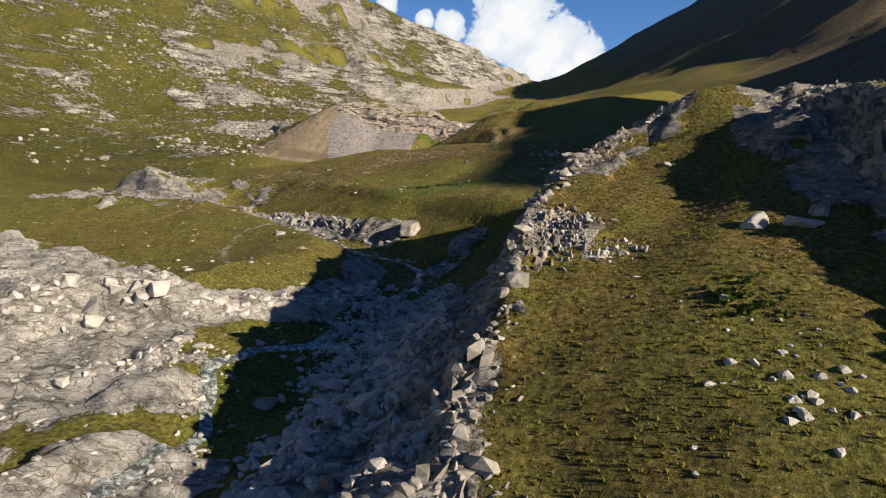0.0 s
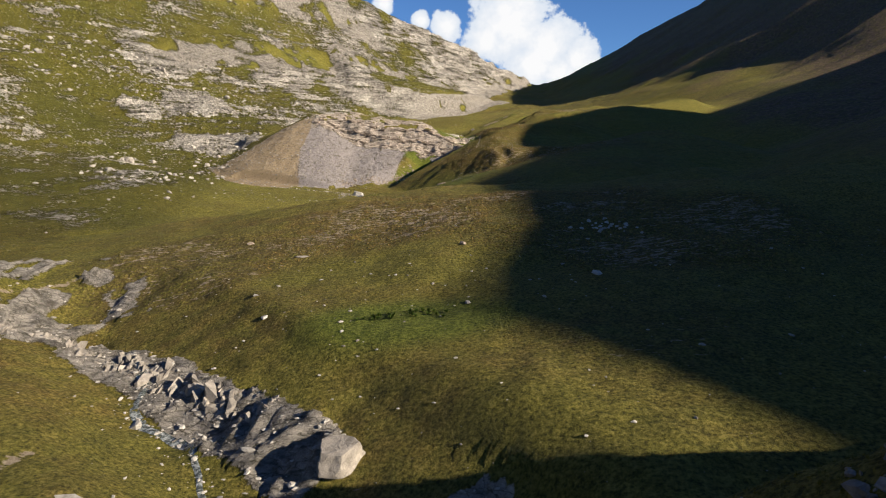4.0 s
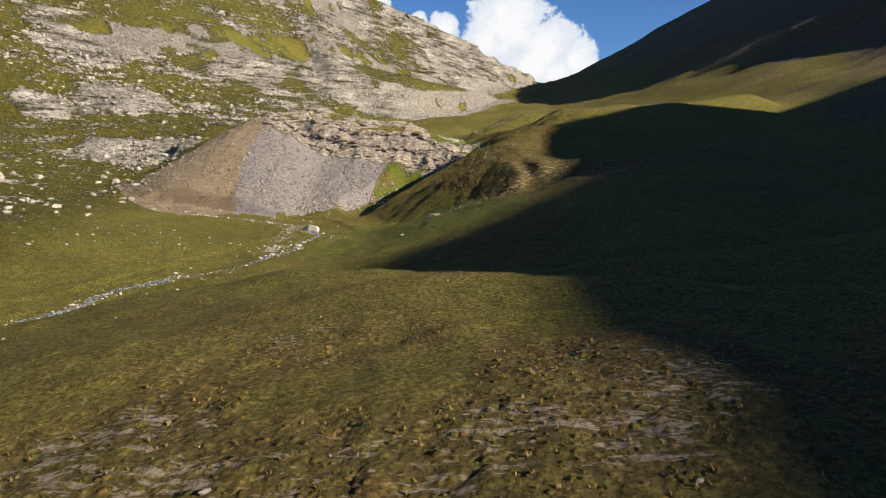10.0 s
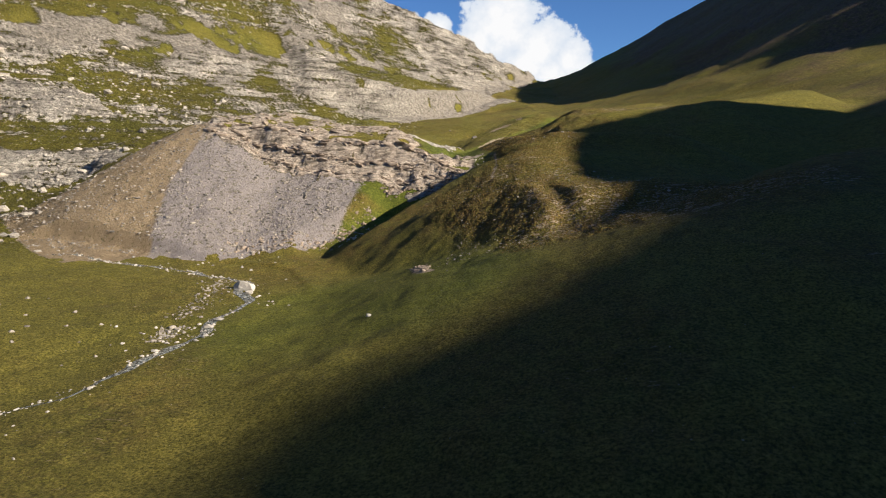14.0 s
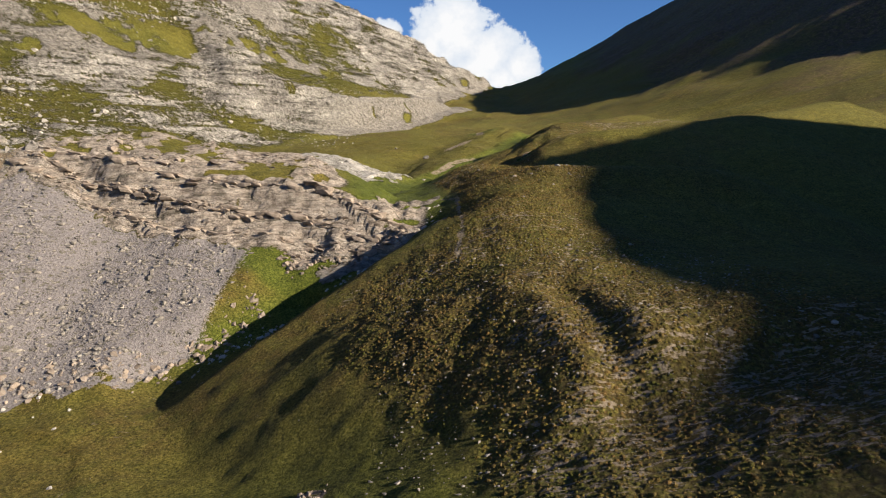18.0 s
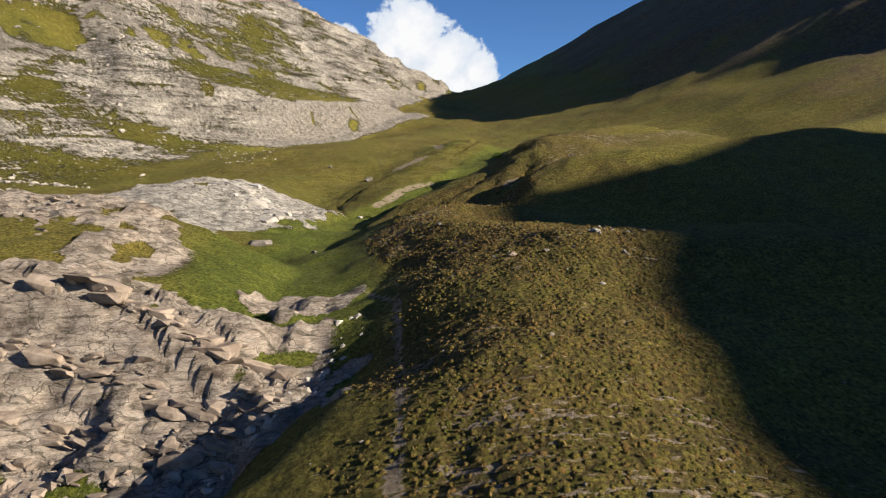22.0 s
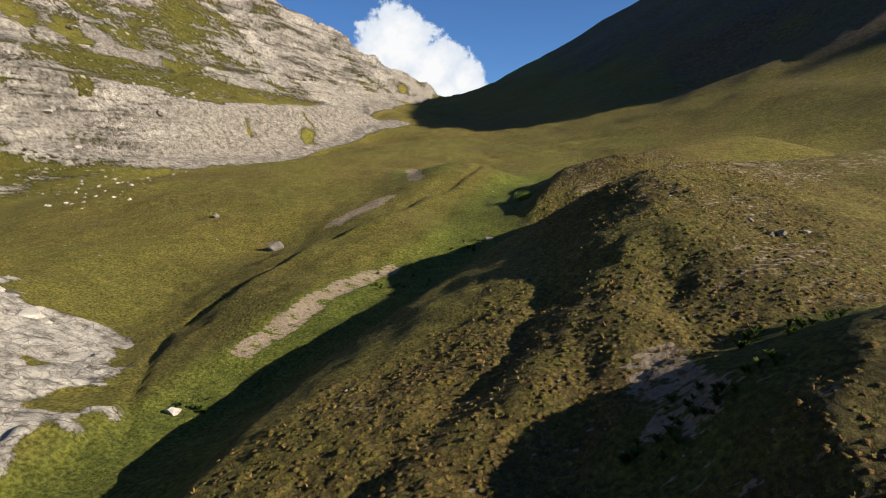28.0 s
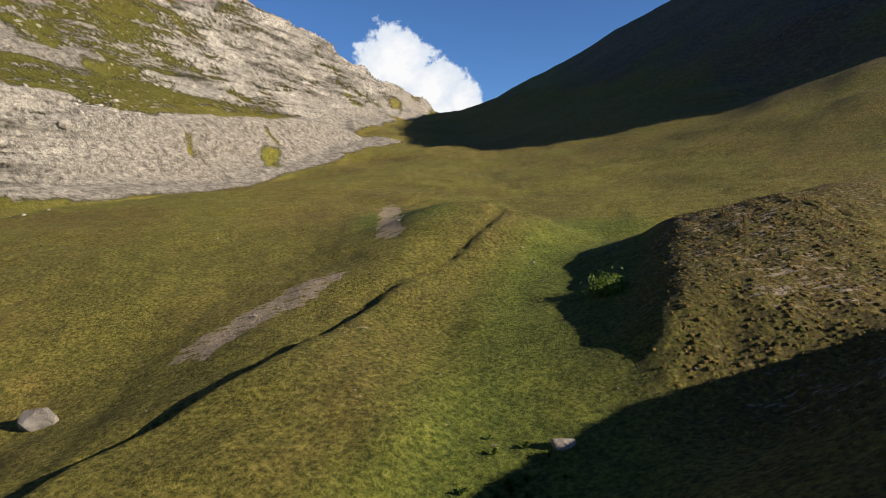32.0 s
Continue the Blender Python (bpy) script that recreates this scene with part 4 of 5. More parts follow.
def boulder_mesh(seed, wide, deep, high):
    """A weathered boulder with worn edges, chipped facets and a flat foot."""
    r = random.Random(seed)
    bm = bmesh.new()
    bmesh.ops.create_icosphere(bm, subdivisions=4, radius=0.5)
    planes = [(Vector((r.gauss(0, 1), r.gauss(0, 1), r.gauss(0.2, 0.7))).normalized(), r.uniform(0.22, 0.40)) for _ in range(14)]
    for v in bm.verts:
        for nrm, lim in planes:
            d = v.co.dot(nrm)
            if d > lim:
                v.co -= nrm * (d - lim) * 0.93
        k = noise.fractal(v.co * 3 + Vector((seed, 0, 0)), 0.8, 2.1, 4)
        v.co += v.co.normalized() * 0.035 * k
        v.co = Vector((v.co.x * wide, v.co.y * deep, max(v.co.z, -0.22) * high))
    m = bpy.data.meshes.new("boulder")
    bm.to_mesh(m)
    bm.free()
    return m


def rest(ob, x, y, turn=0.0, sink=0.1, tilt=(0.0, 0.0), size=1.0):
    ob.matrix_basis = pose(x, y, float(lie(x, y)[0]) - sink, tilt[0], tilt[1], turn) @ Matrix.Scale(size, 4)


# boulders that stand out, one by one: place, width, depth, height, turn
def boulder(x, y, w, d, h, turn, mat, label, seed):
    m = boulder_mesh(seed, w, d, h)
    m.materials.append(mat)
    ob = tagged(new("boulder", m), label, "boulder", "boulders in the valley")
    rest(ob, x, y, turn, -0.14 * h)
    return ob


boulder(-40.6, 208, 3.4, 2.3, 2.0, -12, WHITE, "large pale limestone boulder beside the meadow stream", 1)
boulder(-39.2, 205.6, 1.5, 1.1, 0.7, 30, WHITE, "pale flat stone at the foot of the large boulder", 2)
boulder(-15.6, 348, 2.3, 1.5, 1.5, 10, LIMESTONE, "grey lichened boulder lying alone in the grass", 3)
boulder(-24.6, 358.6, 1.5, 1.1, 0.9, 60, LIMESTONE, "grey boulder low in the grass of the slope", 4)
boulder(-9.6, 65.4, 3.6, 2.2, 2.8, 20, LIMESTONE, "tall grey boulder standing beside the stream bend", 5)
boulder(-2.6, 60, 2.2, 1.4, 0.9, 0, LIMESTONE, "flat grey boulder on the shaded grass", 6)
boulder(10.0, 26.0, 1.6, 1.0, 0.95, 15, WHITE, "white broken boulder below the rock wall", 7)
boulder(11.5, 25.5, 1.9, 1.1, 0.7, -10, WHITE, "white flat boulder leaning below the rock wall", 8)
boulder(12.6, 26.4, 1.4, 1.0, 1.0, 40, LIMESTONE, "grey block fallen from the rock wall", 9)
boulder(-115, 223.3, 4.2, 2.8, 2.6, 5, LIMESTONE, "large grey boulder on the hillside", 10)
boulder(-119, 226, 3.2, 2.4, 2.2, 50, LIMESTONE, "grey boulder beside a larger one on the hillside", 11)
boulder(-103, 307.5, 4.2, 2.6, 2.6, 0, LIMESTONE, "large pale boulder on the slope behind the mound", 12)
boulder(-99, 289.5, 3.2, 2.4, 2.0, 0, LIMESTONE, "pale boulder on the slope behind the mound", 13)
boulder(-15.2, 313.9, 1.2, 0.9, 0.6, 0, WHITE, "pale stone in the green hollow", 14)
boulder(-18.0, 283.5, 1.0, 0.7, 0.6, 0, LIMESTONE, "small pale stone on the meadow", 15)
boulder(-24.2, 285.5, 3.8, 1.8, 1.0, 10, LIMESTONE, "low rock hump showing through the meadow", 16)
boulder(-5.5, 272, 0.7, 0.5, 0.45, 0, LIMESTONE, "small grey stone on the grass ridge", 17)
boulder(5.8, 339.8, 1.1, 0.8, 0.6, 0, LIMESTONE, "grey rock in the shaded gully", 18)
boulder(-21, 188.7, 0.8, 0.6, 0.5, 0, WHITE, "white stone in the green meadow", 19)
boulder(-5.4, 92.3, 0.7, 0.6, 0.6, 0, WARM, "pinkish stone in the dry grass", 20)
boulder(-11.6, 103.5, 1.0, 0.7, 0.4, 0, WARM, "flat pinkish stone in the dry grass", 21)
boulder(-20.5, 94.2, 1.5, 0.6, 0.35, 10, LIMESTONE, "long flat stone in the dry grass", 22)
boulder(-28, 100.2, 1.2, 0.8, 0.5, 0, WARM, "pinkish stone in the dry grass", 23)
boulder(-20.4, 56, 1.4, 0.8, 0.5, 0, WHITE, "flat white stone on the terrace", 24)
boulder(-16.2, 49.3, 1.0, 0.6, 0.4, 0, LIMESTONE, "flat grey stone on the terrace", 25)
boulder(-10.8, 26.8, 1.6, 1.1, 0.9, 0, LIMESTONE, "grey boulder on the green floor of the gorge", 26)
boulder(-6.4, 27.6, 1.9, 1.3, 1.3, 30, LIMESTONE, "grey boulder among the debris of the gorge", 27)
boulder(-12.5, 61, 1.0, 0.8, 1.1, 0, LIMESTONE, "upright grey stone beside the stream", 28)
boulder(-1.7, 256, 0.75, 0.5, 0.45, 20, WARM, "pinkish stone on the grassy hump", 29)
boulder(3.9, 257.1, 0.8, 0.5, 0.5, -15, WHITE, "white stone on the crest of the grassy hump", 30)
boulder(0.3, 255.3, 0.5, 0.4, 0.35, 40, LIMESTONE, "small grey stone on the grassy hump", 31)
boulder(4.8, 253.9, 0.5, 0.45, 0.35, 0, LIMESTONE, "small grey stone among the tussocks", 32)
boulder(-2.0, 243.9, 0.5, 0.35, 0.3, 60, LIMESTONE, "flat grey stone among the tussocks", 33)
boulder(6.3, 232.0, 0.6, 0.45, 0.35, 10, LIMESTONE, "grey stone in the green hollow of the spur", 34)
boulder(16.9, 311.4, 0.8, 0.6, 0.5, 10, LIMESTONE, "grey stone on the lit knoll", 35)

SMALL = [boulder_mesh(100 + k, 1.0, 0.75, 0.62) for k in range(6)]
GREY = [m.copy() for m in SMALL]
for m in SMALL:
    m.materials.append(WHITE)
for m in GREY:
    m.materials.append(LIMESTONE)


def loose_stone(x, y, size, label):
    ob = tagged(new("stone", (SMALL if "white" in label else GREY)[int(rng.integers(6))]), label, "stone", "stones in the grass")
    rest(ob, x, y, float(rng.uniform(0, 360)), 0.02 * size, (float(rng.normal(0, 12)), float(rng.normal(0, 12))), size)


for cx, cy, spread, count, size, label in [
        (8.2, 97, 2.6, 34, 0.55, "white stone of a cluster in the shaded grass"), (7.4, 15.6, 1.5, 24, 0.42, "white angular stone in the green grass"),
        (8.0, 18.5, 2.0, 18, 0.20, "small white stone in the green grass"), (-40, 190, 5, 22, 0.45, "white stone beside the meadow stream"),
        (-47, 168, 5, 20, 0.5, "white stone beside the meadow stream"), (-50, 158, 4, 12, 0.5, "white stone beside the meadow stream"),
        (16.8, 311.3, 1.8, 9, 0.5, "grey stone on the grassy slope"), (-37, 203, 3, 14, 0.4, "white stone beside the meadow stream"),
        (-62, 190, 12, 30, 0.6, "pale stone on the rough hillside"), (-52, 400, 10, 40, 0.65, "white block below the rock band"),
        (-44, 372, 6, 16, 0.8, "white block below the rock band"), (-52, 224, 8, 26, 0.5, "white stone at the foot of the scree"),
        (-2, 285, 9, 22, 0.3, "small pale stone on the grass ridge"), (3, 257, 5, 26, 0.34, "pale stone on the crest of the grass ridge"),
        (-10, 88, 12, 30, 0.25, "small pale stone in the dry grass")]:
    for _ in range(count):
        loose_stone(cx + spread * float(rng.normal(0, 0.6)), cy + spread * float(rng.normal(0, 0.6)), size * float(rng.uniform(0.5, 1.5)), label)

# ---- outcrops of broken rock, block by block ----
FINS = [hull_rock("rock_block", 20 + k, 0.55, 1.5) for k in range(7)]
BEDS = [hull_rock("rock_block", 40 + k, 1.7, 0.5) for k in range(7)]
LONG = [hull_rock("rock_block", 80 + k, 1.9, 0.55, 20, 0.75) for k in range(7)]
LUMPS = [hull_rock("rock_block", 60 + k, 1.1, 0.8) for k in range(7)]


def outcrop(label, pts, width, count, size, kinds, mat, lean=(0, 0, 0), jitter=12, name="rock_outcrop", sink=0.22):
    """Blocks strewn over a line of the ground, larger along its middle."""
    root = tagged(new(name), label, "rock outcrop")
    root.location = (*pts[len(pts) // 2][:2], float(lie(*pts[len(pts) // 2][:2])[0]))
    meshes = []
    for k in kinds:
        m = k.copy()
        m.materials.append(mat)
        meshes.append(m)
    seg = np.array([p[:2] for p in pts], float)
    lens = np.hypot(*np.diff(seg, axis=0).T)
    at = rng.uniform(0, lens.sum(), count)
    k = np.clip(np.searchsorted(np.cumsum(lens), at), 0, len(lens) - 1)
    f = (at - np.concatenate([[0], np.cumsum(lens)])[k]) / lens[k]
    p = seg[k] + (seg[k + 1] - seg[k]) * f[:, None]
    nrm = np.stack([(seg[k + 1] - seg[k])[:, 1], -(seg[k + 1] - seg[k])[:, 0]], 1) / lens[k][:, None]
    off = rng.normal(0, 0.45, count)
    p = p + nrm * (off * width)[:, None]
    z = lie(p[:, 0], p[:, 1])
    inv = Matrix.Translation(root.location).inverted()
    for j in range(count):
        s = size * float(np.clip(rng.lognormal(-0.35, 0.45), 0.3, 1.5)) * (1.25 - 0.5 * min(abs(off[j]), 1.2))
        ob = part("rock_block", meshes[int(rng.integers(len(meshes)))], None, root)
        ob.matrix_basis = inv @ pose(p[j, 0], p[j, 1], z[j] + (0.03 - sink) * s, *(a + float(rng.normal(0, jitter)) for a in lean)) @ Matrix.Diagonal((s, s * float(rng.uniform(0.7, 1.3)), s * float(rng.uniform(0.7, 1.3)), 1))
    return root


outcrop("crest of grey and pink upright limestone blades", [(1.2, 24), (1.4, 28), (2.5, 31.5), (4.6, 29)], 1.3, 202, 0.3, FINS + LUMPS, WARM, (12, 20, 15))
outcrop("tight cluster of upright limestone blades on the crest", [(1.6, 25.5), (3.2, 27.5), (3.6, 30)], 1.7, 300, 0.28, FINS, LIMESTONE, (14, 16, 15), 12)
outcrop("patch of white upright limestone blades in the grass", [(3.4, 25.2), (5.6, 26.2)], 1.0, 81, 0.25, FINS + LUMPS, WHITE, (10, 15, 15))
outcrop("steep dark wall of broken limestone blades above the gorge", [(-0.6, 13), (-1.6, 18), (-0.6, 23), (0.4, 28), (1.0, 32)], 1.6, 310, 0.36, FINS + LUMPS, LIMESTONE, (8, 24, 10), 15)
outcrop("fan of grey limestone debris below the wall", [(-4.6, 12), (-5.6, 22), (-6.2, 32), (-6.8, 42), (-7.6, 50)], 3.0, 300, 0.62, LUMPS + BEDS, WHITE, (0, 0, 0), 35)
outcrop("row of upright limestone blades along the crest", [(4.6, 40), (6.4, 44), (8.6, 47), (11.5, 48.4), (13, 48.8)], 1.7, 280, 0.42, FINS + LUMPS, WARM, (10, 18, 35), sink=0.25)
outcrop("dark rock wall of stacked limestone blocks in shade", [(17.4, 18), (16.6, 25), (16.4, 31), (17.4, 37), (19, 43), (20.5, 48)], 1.7, 378, 0.57, FINS + LUMPS, LIMESTONE, (5, -14, 0), 16)
outcrop("ragged crest of pale limestone blocks", [(18.2, 30), (19.5, 37), (22.5, 47), (30, 51)], 1.3, 148, 0.40, LUMPS + FINS + LUMPS, LIMESTONE, (0, 0, 0), 20)
outcrop("low ribbed cliff of pale limestone beside the stream", [(-25, 29), (-21, 31.4), (-17.5, 32.8), (-14.6, 36), (-12.2, 40), (-10.8, 46)], 0.9, 220, 0.6, LUMPS, WHITE, (0, 12, 20), 14, sink=0.3)
outcrop("bright broken slabs at the foot of the low cliff", [(-19, 26), (-16.5, 28), (-15, 30.5)], 1.6, 81, 0.35, LUMPS, WHITE, (0, 0, 0), 25)
outcrop("grey ribbed rock wall with a dark hole", [(-44, 79.5), (-37, 81), (-31.5, 79), (-26, 76.8), (-20, 72.8), (-15, 70.4)], 1.3, 300, 0.95, FINS + LUMPS, LIMESTONE, (0, 18, 15), 10, sink=0.42)
outcrop("shaded rib of upright limestone blades", [(-4, 60.5), (-5.4, 57), (-5.8, 53.5)], 0.9, 81, 0.45, FINS + LUMPS, LIMESTONE, (0, 15, 0))
outcrop("rocky knoll of weathered grey limestone", [(-58, 84), (-50, 86), (-43, 84)], 4, 81, 0.55, LUMPS, LIMESTONE, (0, 0, 0), 20)
for label, shift, count, size in [("upper ledge of thick pink limestone beds", 0.6, 200, 0.85), ("middle ledge of pink limestone beds with dark gaps", 3.2, 200, 0.8), ("lower ledge of broken pink limestone beds", 5.6, 170, 0.7)]:
    outcrop(label, [(-67, 264 - shift), (-55, 259.8 - shift), (-43, 256.3 - shift), (-34, 255.6 - shift), (-25, 254.4 - shift), (-19, 252.2 - shift), (-14.5, 252.6 - shift)], 0.55, count, size, LONG + BEDS, WARM, (-4, 6, -14), 6, sink=0.10)
outcrop("fallen pink blocks below the ledges", [(-30, 246.5), (-24, 246), (-19, 246.5), (-15, 249)], 1.8, 130, 0.6, LUMPS + BEDS, WARM, (10, 8, -10), 18, sink=0.05)
outcrop("grey rocky peak above the tan scree", [(-72, 262.5), (-69, 263.5), (-66, 263)], 1.3, 45, 1.2, LUMPS, LIMESTONE, (0, 20, 0), 18)
outcrop("toe of large blocks at the foot of the scree", [(-52, 227.5), (-46, 229.5), (-41, 230), (-36, 232.5), (-32.5, 236.5), (-30.5, 241)], 2.6, 230, 0.55, LUMPS, WARM, (0, 0, 0), 40)
outcrop("pale stones along the side stream", [(-34, 232), (-27, 238.3), (-20, 242.5), (-14, 248), (-11.5, 256)], 1.2, 150, 0.42, LUMPS, WHITE, (0, 0, 0), 40, "stream_stones")
outcrop("white ribbed limestone slabs on the meadow edge", [(-28, 296), (-26, 303), (-31, 310), (-36, 318), (-30, 328)], 5.5, 110, 1.5, BEDS, WHITE, (4, 8, -35), 5, sink=0.14)
outcrop("weathered slab plateau with grass in its joints", [(-60, 268), (-50, 264), (-42, 264), (-36, 268), (-40, 278), (-48, 284)], 5, 200, 0.8, BEDS, WARM, (6, 8, -30), 7, sink=0.16)
outcrop("small pink stone spill on the grassy bank", [(-18.8, 208.5), (-17.5, 204.8), (-16.8, 202.5)], 1.0, 110, 0.40, LUMPS, WARM, (0, 0, 0), 40, "stone_spill")


# ---- uncountable cover ----
def pebbles(name, label, x, y, size, mat, flatness=0.65):
    """Very many angular stones in one mesh."""
    g = (1 + 5 ** 0.5) / 2
    v = np.array([(-1, g, 0), (1, g, 0), (-1, -g, 0), (1, -g, 0), (0, -1, g), (0, 1, g), (0, -1, -g), (0, 1, -g), (g, 0, -1), (g, 0, 1), (-g, 0, -1), (-g, 0, 1)]) / 3.8
    f = np.array([(0, 11, 5), (0, 5, 1), (0, 1, 7), (0, 7, 10), (0, 10, 11), (1, 5, 9), (5, 11, 4), (11, 10, 2), (10, 7, 6), (7, 1, 8), (3, 9, 4), (3, 4, 2), (3, 2, 6), (3, 6, 8), (3, 8, 9), (4, 9, 5), (2, 4, 11), (6, 2, 10), (8, 6, 7), (9, 8, 1)])
    n = len(x)
    z = lie(x, y)
    shape = v[None] * rng.uniform(0.6, 1.35, (n, 12, 1)) * np.stack([rng.uniform(0.8, 1.6, n), rng.uniform(0.6, 1.0, n), rng.uniform(0.7, 1.2, n) * flatness], -1)[:, None]
    a = rng.uniform(0, 6.283, n)
    c, s = np.cos(a)[:, None], np.sin(a)[:, None]
    sx = shape[..., 0] * c - shape[..., 1] * s
    sy = shape[..., 0] * s + shape[..., 1] * c
    pts = np.stack([sx, sy, shape[..., 2]], -1) * size[:, None, None] + np.stack([x, y, z + 0.1 * size], -1)[:, None]
    faces = f[None] + 12 * np.arange(n)[:, None, None]
    m = raw_mesh(name, pts.reshape(-1, 3), faces.reshape(-1, 3))
    m.materials.append(mat)
    return tagged(new(name, m), label, "stones", kind="stuff")


def where(n, x0, x1, y0, y1, keep):
    """Random places in a box, thinned by keep(x, y, cover)."""
    x, y = rng.uniform(x0, x1, n), rng.uniform(y0, y1, n)
    ok = rng.uniform(0, 1, n) < keep(x, y, cover(x, y))
    return x[ok], y[ok]


x, y = where(60000, -98, -24, 226, 268, lambda x, y, c: c["scree"] * (1 - 0.55 * c["tan"]) * 0.45)
pebbles("scree_stones", "grey scree of loose limestone chips", x, y, np.minimum(rng.gamma(1.2, 0.11, len(x)) + 0.06, 0.9), LIMESTONE)
x, y = where(27000, -55, 22, 5, 90, lambda x, y, c: 0.03 + 0.5 * c["rock"])
pebbles("gorge_rubble", "loose limestone rubble on slabs and walls of the gorge", x, y, rng.gamma(1.3, 0.10, len(x)) + 0.05, WHITE, 0.4)
x, y = where(15000, -8, 22, 8, 56, lambda x, y, c: 0.6 * smooth(-6.5, -4.5, along(x, y, EDGE)[0]) * smooth(1.2, -0.4, along(x, y, EDGE)[0]) * smooth(-0.6, 0.1, fbm(x / 2, y / 2, 63, 2) + 0.15))
pebbles("wall_blocks", "broken grey blocks on the steep wall above the gorge", x, y, np.minimum(rng.gamma(1.4, 0.15, len(x)) + 0.12, 1.1), LIMESTONE, 0.9)
x, y = where(16000, -13, 1, 6, 58, lambda x, y, c: 0.75 * strip(x, y, [(-5, 8), (-6, 25), (-6.8, 38), (-7.2, 45)], 3.4) * smooth(-0.5, 0.3, fbm(x / 2.5, y / 2.5, 62, 2) + 0.2))
pebbles("gorge_debris", "grey limestone debris on the shaded flank of the gorge", x, y, np.minimum(rng.gamma(1.3, 0.16, len(x)) + 0.10, 1.3), WHITE, 0.7)
x, y = where(90000, -232, -45, 120, 470, lambda x, y, c: 0.42 * c["far"] * (0.10 + smooth(0.05, 0.5, fbm(x / 24, y / 24, 61, 3) + 0.25)) * (0.35 + c["rock"]) * np.interp(y, [150, 265], [0.2, 1.0]))
pebbles("slope_boulders", "pale boulders strewn over the mountain slope", x, y, np.minimum(rng.gamma(1.0, 0.44, len(x)) + 0.3, 3.0), PALE)
x, y = where(18000, -60, 34, 60, 380, lambda x, y, c: (0.05 + 0.30 * c["bare"] + 0.35 * (c["rock"] > 0.5)) * (c["scree"] < 0.3))
pebbles("grass_stones", "small pale stones lying in the grass", x, y, rng.gamma(1.2, 0.045, len(x)) + 0.03, LIMESTONE)
x, y = where(6000, -15, 14, 203, 232, lambda x, y, c: np.full(len(x), 0.4))
pebbles("bank_stones", "brown-grey stones on the steep grassy bank", x, y, rng.gamma(1.3, 0.05, len(x)) + 0.03, LIMESTONE)


def tufts(name, label, x, y, tall, blades, mat, spread=0.5):
    """Tussocks of bent blades: each blade two triangles."""
    n = len(x)
    z = lie(x, y)
    a = rng.uniform(0, 6.283, (n, blades))
    out = rng.uniform(0.15, 1.0, (n, blades)) * spread
    h = tall[:, None] * rng.uniform(0.55, 1.15, (n, blades))
    w = h * rng.uniform(0.2, 0.36, (n, blades)) + 0.01
    ca, sa = np.cos(a), np.sin(a)
    base = np.stack([x[:, None] + 0.5 * h * out * ca, y[:, None] + 0.5 * h * out * sa, np.broadcast_to(z[:, None] - 0.03, h.shape)], -1)
    side = np.stack([-sa, ca, np.zeros_like(a)], -1) * w[..., None]
    tip = base + np.stack([ca * out * h, sa * out * h, h], -1)
    mid = base + np.stack([ca * out * h * 0.3, sa * out * h * 0.3, h * 0.6], -1)
    pts = np.stack([base - side, base + side, mid + side * 0.7, tip], -2)
    k = np.arange(n * blades)[:, None] * 4
    faces = np.concatenate([k + np.array([[0, 1, 2]]), k + np.array([[0, 2, 3]])])
    m = raw_mesh(name, pts.reshape(-1, 3), faces)
    m.materials.append(mat)
    return tagged(new(name, m), label, "grass", kind="stuff")


def green(x, y, c):
    return (1 - c["rock"]) * (1 - c["scree"]) * (1 - 0.5 * c["bare"])


def thick(x, y, c):
    return green(x, y, c) * smooth(0.38, 0.85, c["tussock"]) * np.interp(y, [290, 300], [1.0, 0.65])


def even(step, x0, x1, y0, y1, keep):
    """Places at even but unsteady distances, thinned by keep(x, y, cover)."""
    x, y = (a.ravel() for a in np.meshgrid(np.arange(x0, x1, step), np.arange(y0, y1, step)))
    x, y = x + rng.uniform(-0.4, 0.4, len(x)) * step, y + rng.uniform(-0.4, 0.4, len(y)) * step
    ok = rng.uniform(0, 1, len(x)) < keep(x, y, cover(x, y))
    return x[ok], y[ok]


def clumps(name, label, x, y, wide, mat):
    """Rounded, ragged tussocks: a low uneven dome each."""
    n, k = len(x), 5
    a = np.arange(k) * 2 * math.pi / k + rng.uniform(0, 6.283, (n, 1))
    tall = wide * rng.uniform(0.07, 0.15, n) * np.where(y < 130, 0.5, np.where(y > 297, 0.75, 1.0))
    rim = wide[:, None] * rng.uniform(0.40, 0.62, (n, k))
    mid = wide[:, None] * rng.uniform(0.26, 0.46, (n, k))
    z = lie(x, y)
    low = np.stack([x[:, None] + rim * np.cos(a), y[:, None] + rim * np.sin(a), np.broadcast_to(z[:, None] - 0.06, (n, k))], -1)
    high = np.stack([x[:, None] + mid * np.cos(a + 0.4), y[:, None] + mid * np.sin(a + 0.4), z[:, None] + tall[:, None] * rng.uniform(0.55, 0.95, (n, k))], -1)
    tip = np.stack([x + 0.1 * wide * rng.normal(0, 1, n), y + 0.1 * wide * rng.normal(0, 1, n), z + tall], -1)[:, None]
    pts = np.concatenate([low, high, tip], 1)
    f = []
    for q in range(k):
        r = (q + 1) % k
        f += [(q, r, k + q), (r, k + r, k + q), (k + q, k + r, 2 * k)]
    faces = np.array(f)[None] + (2 * k + 1) * np.arange(n)[:, None, None]
    m = raw_mesh(name, pts.reshape(-1, 3), faces.reshape(-1, 3), True)
    m.materials.append(mat)
    return tagged(new(name, m), label, "grass", kind="stuff")


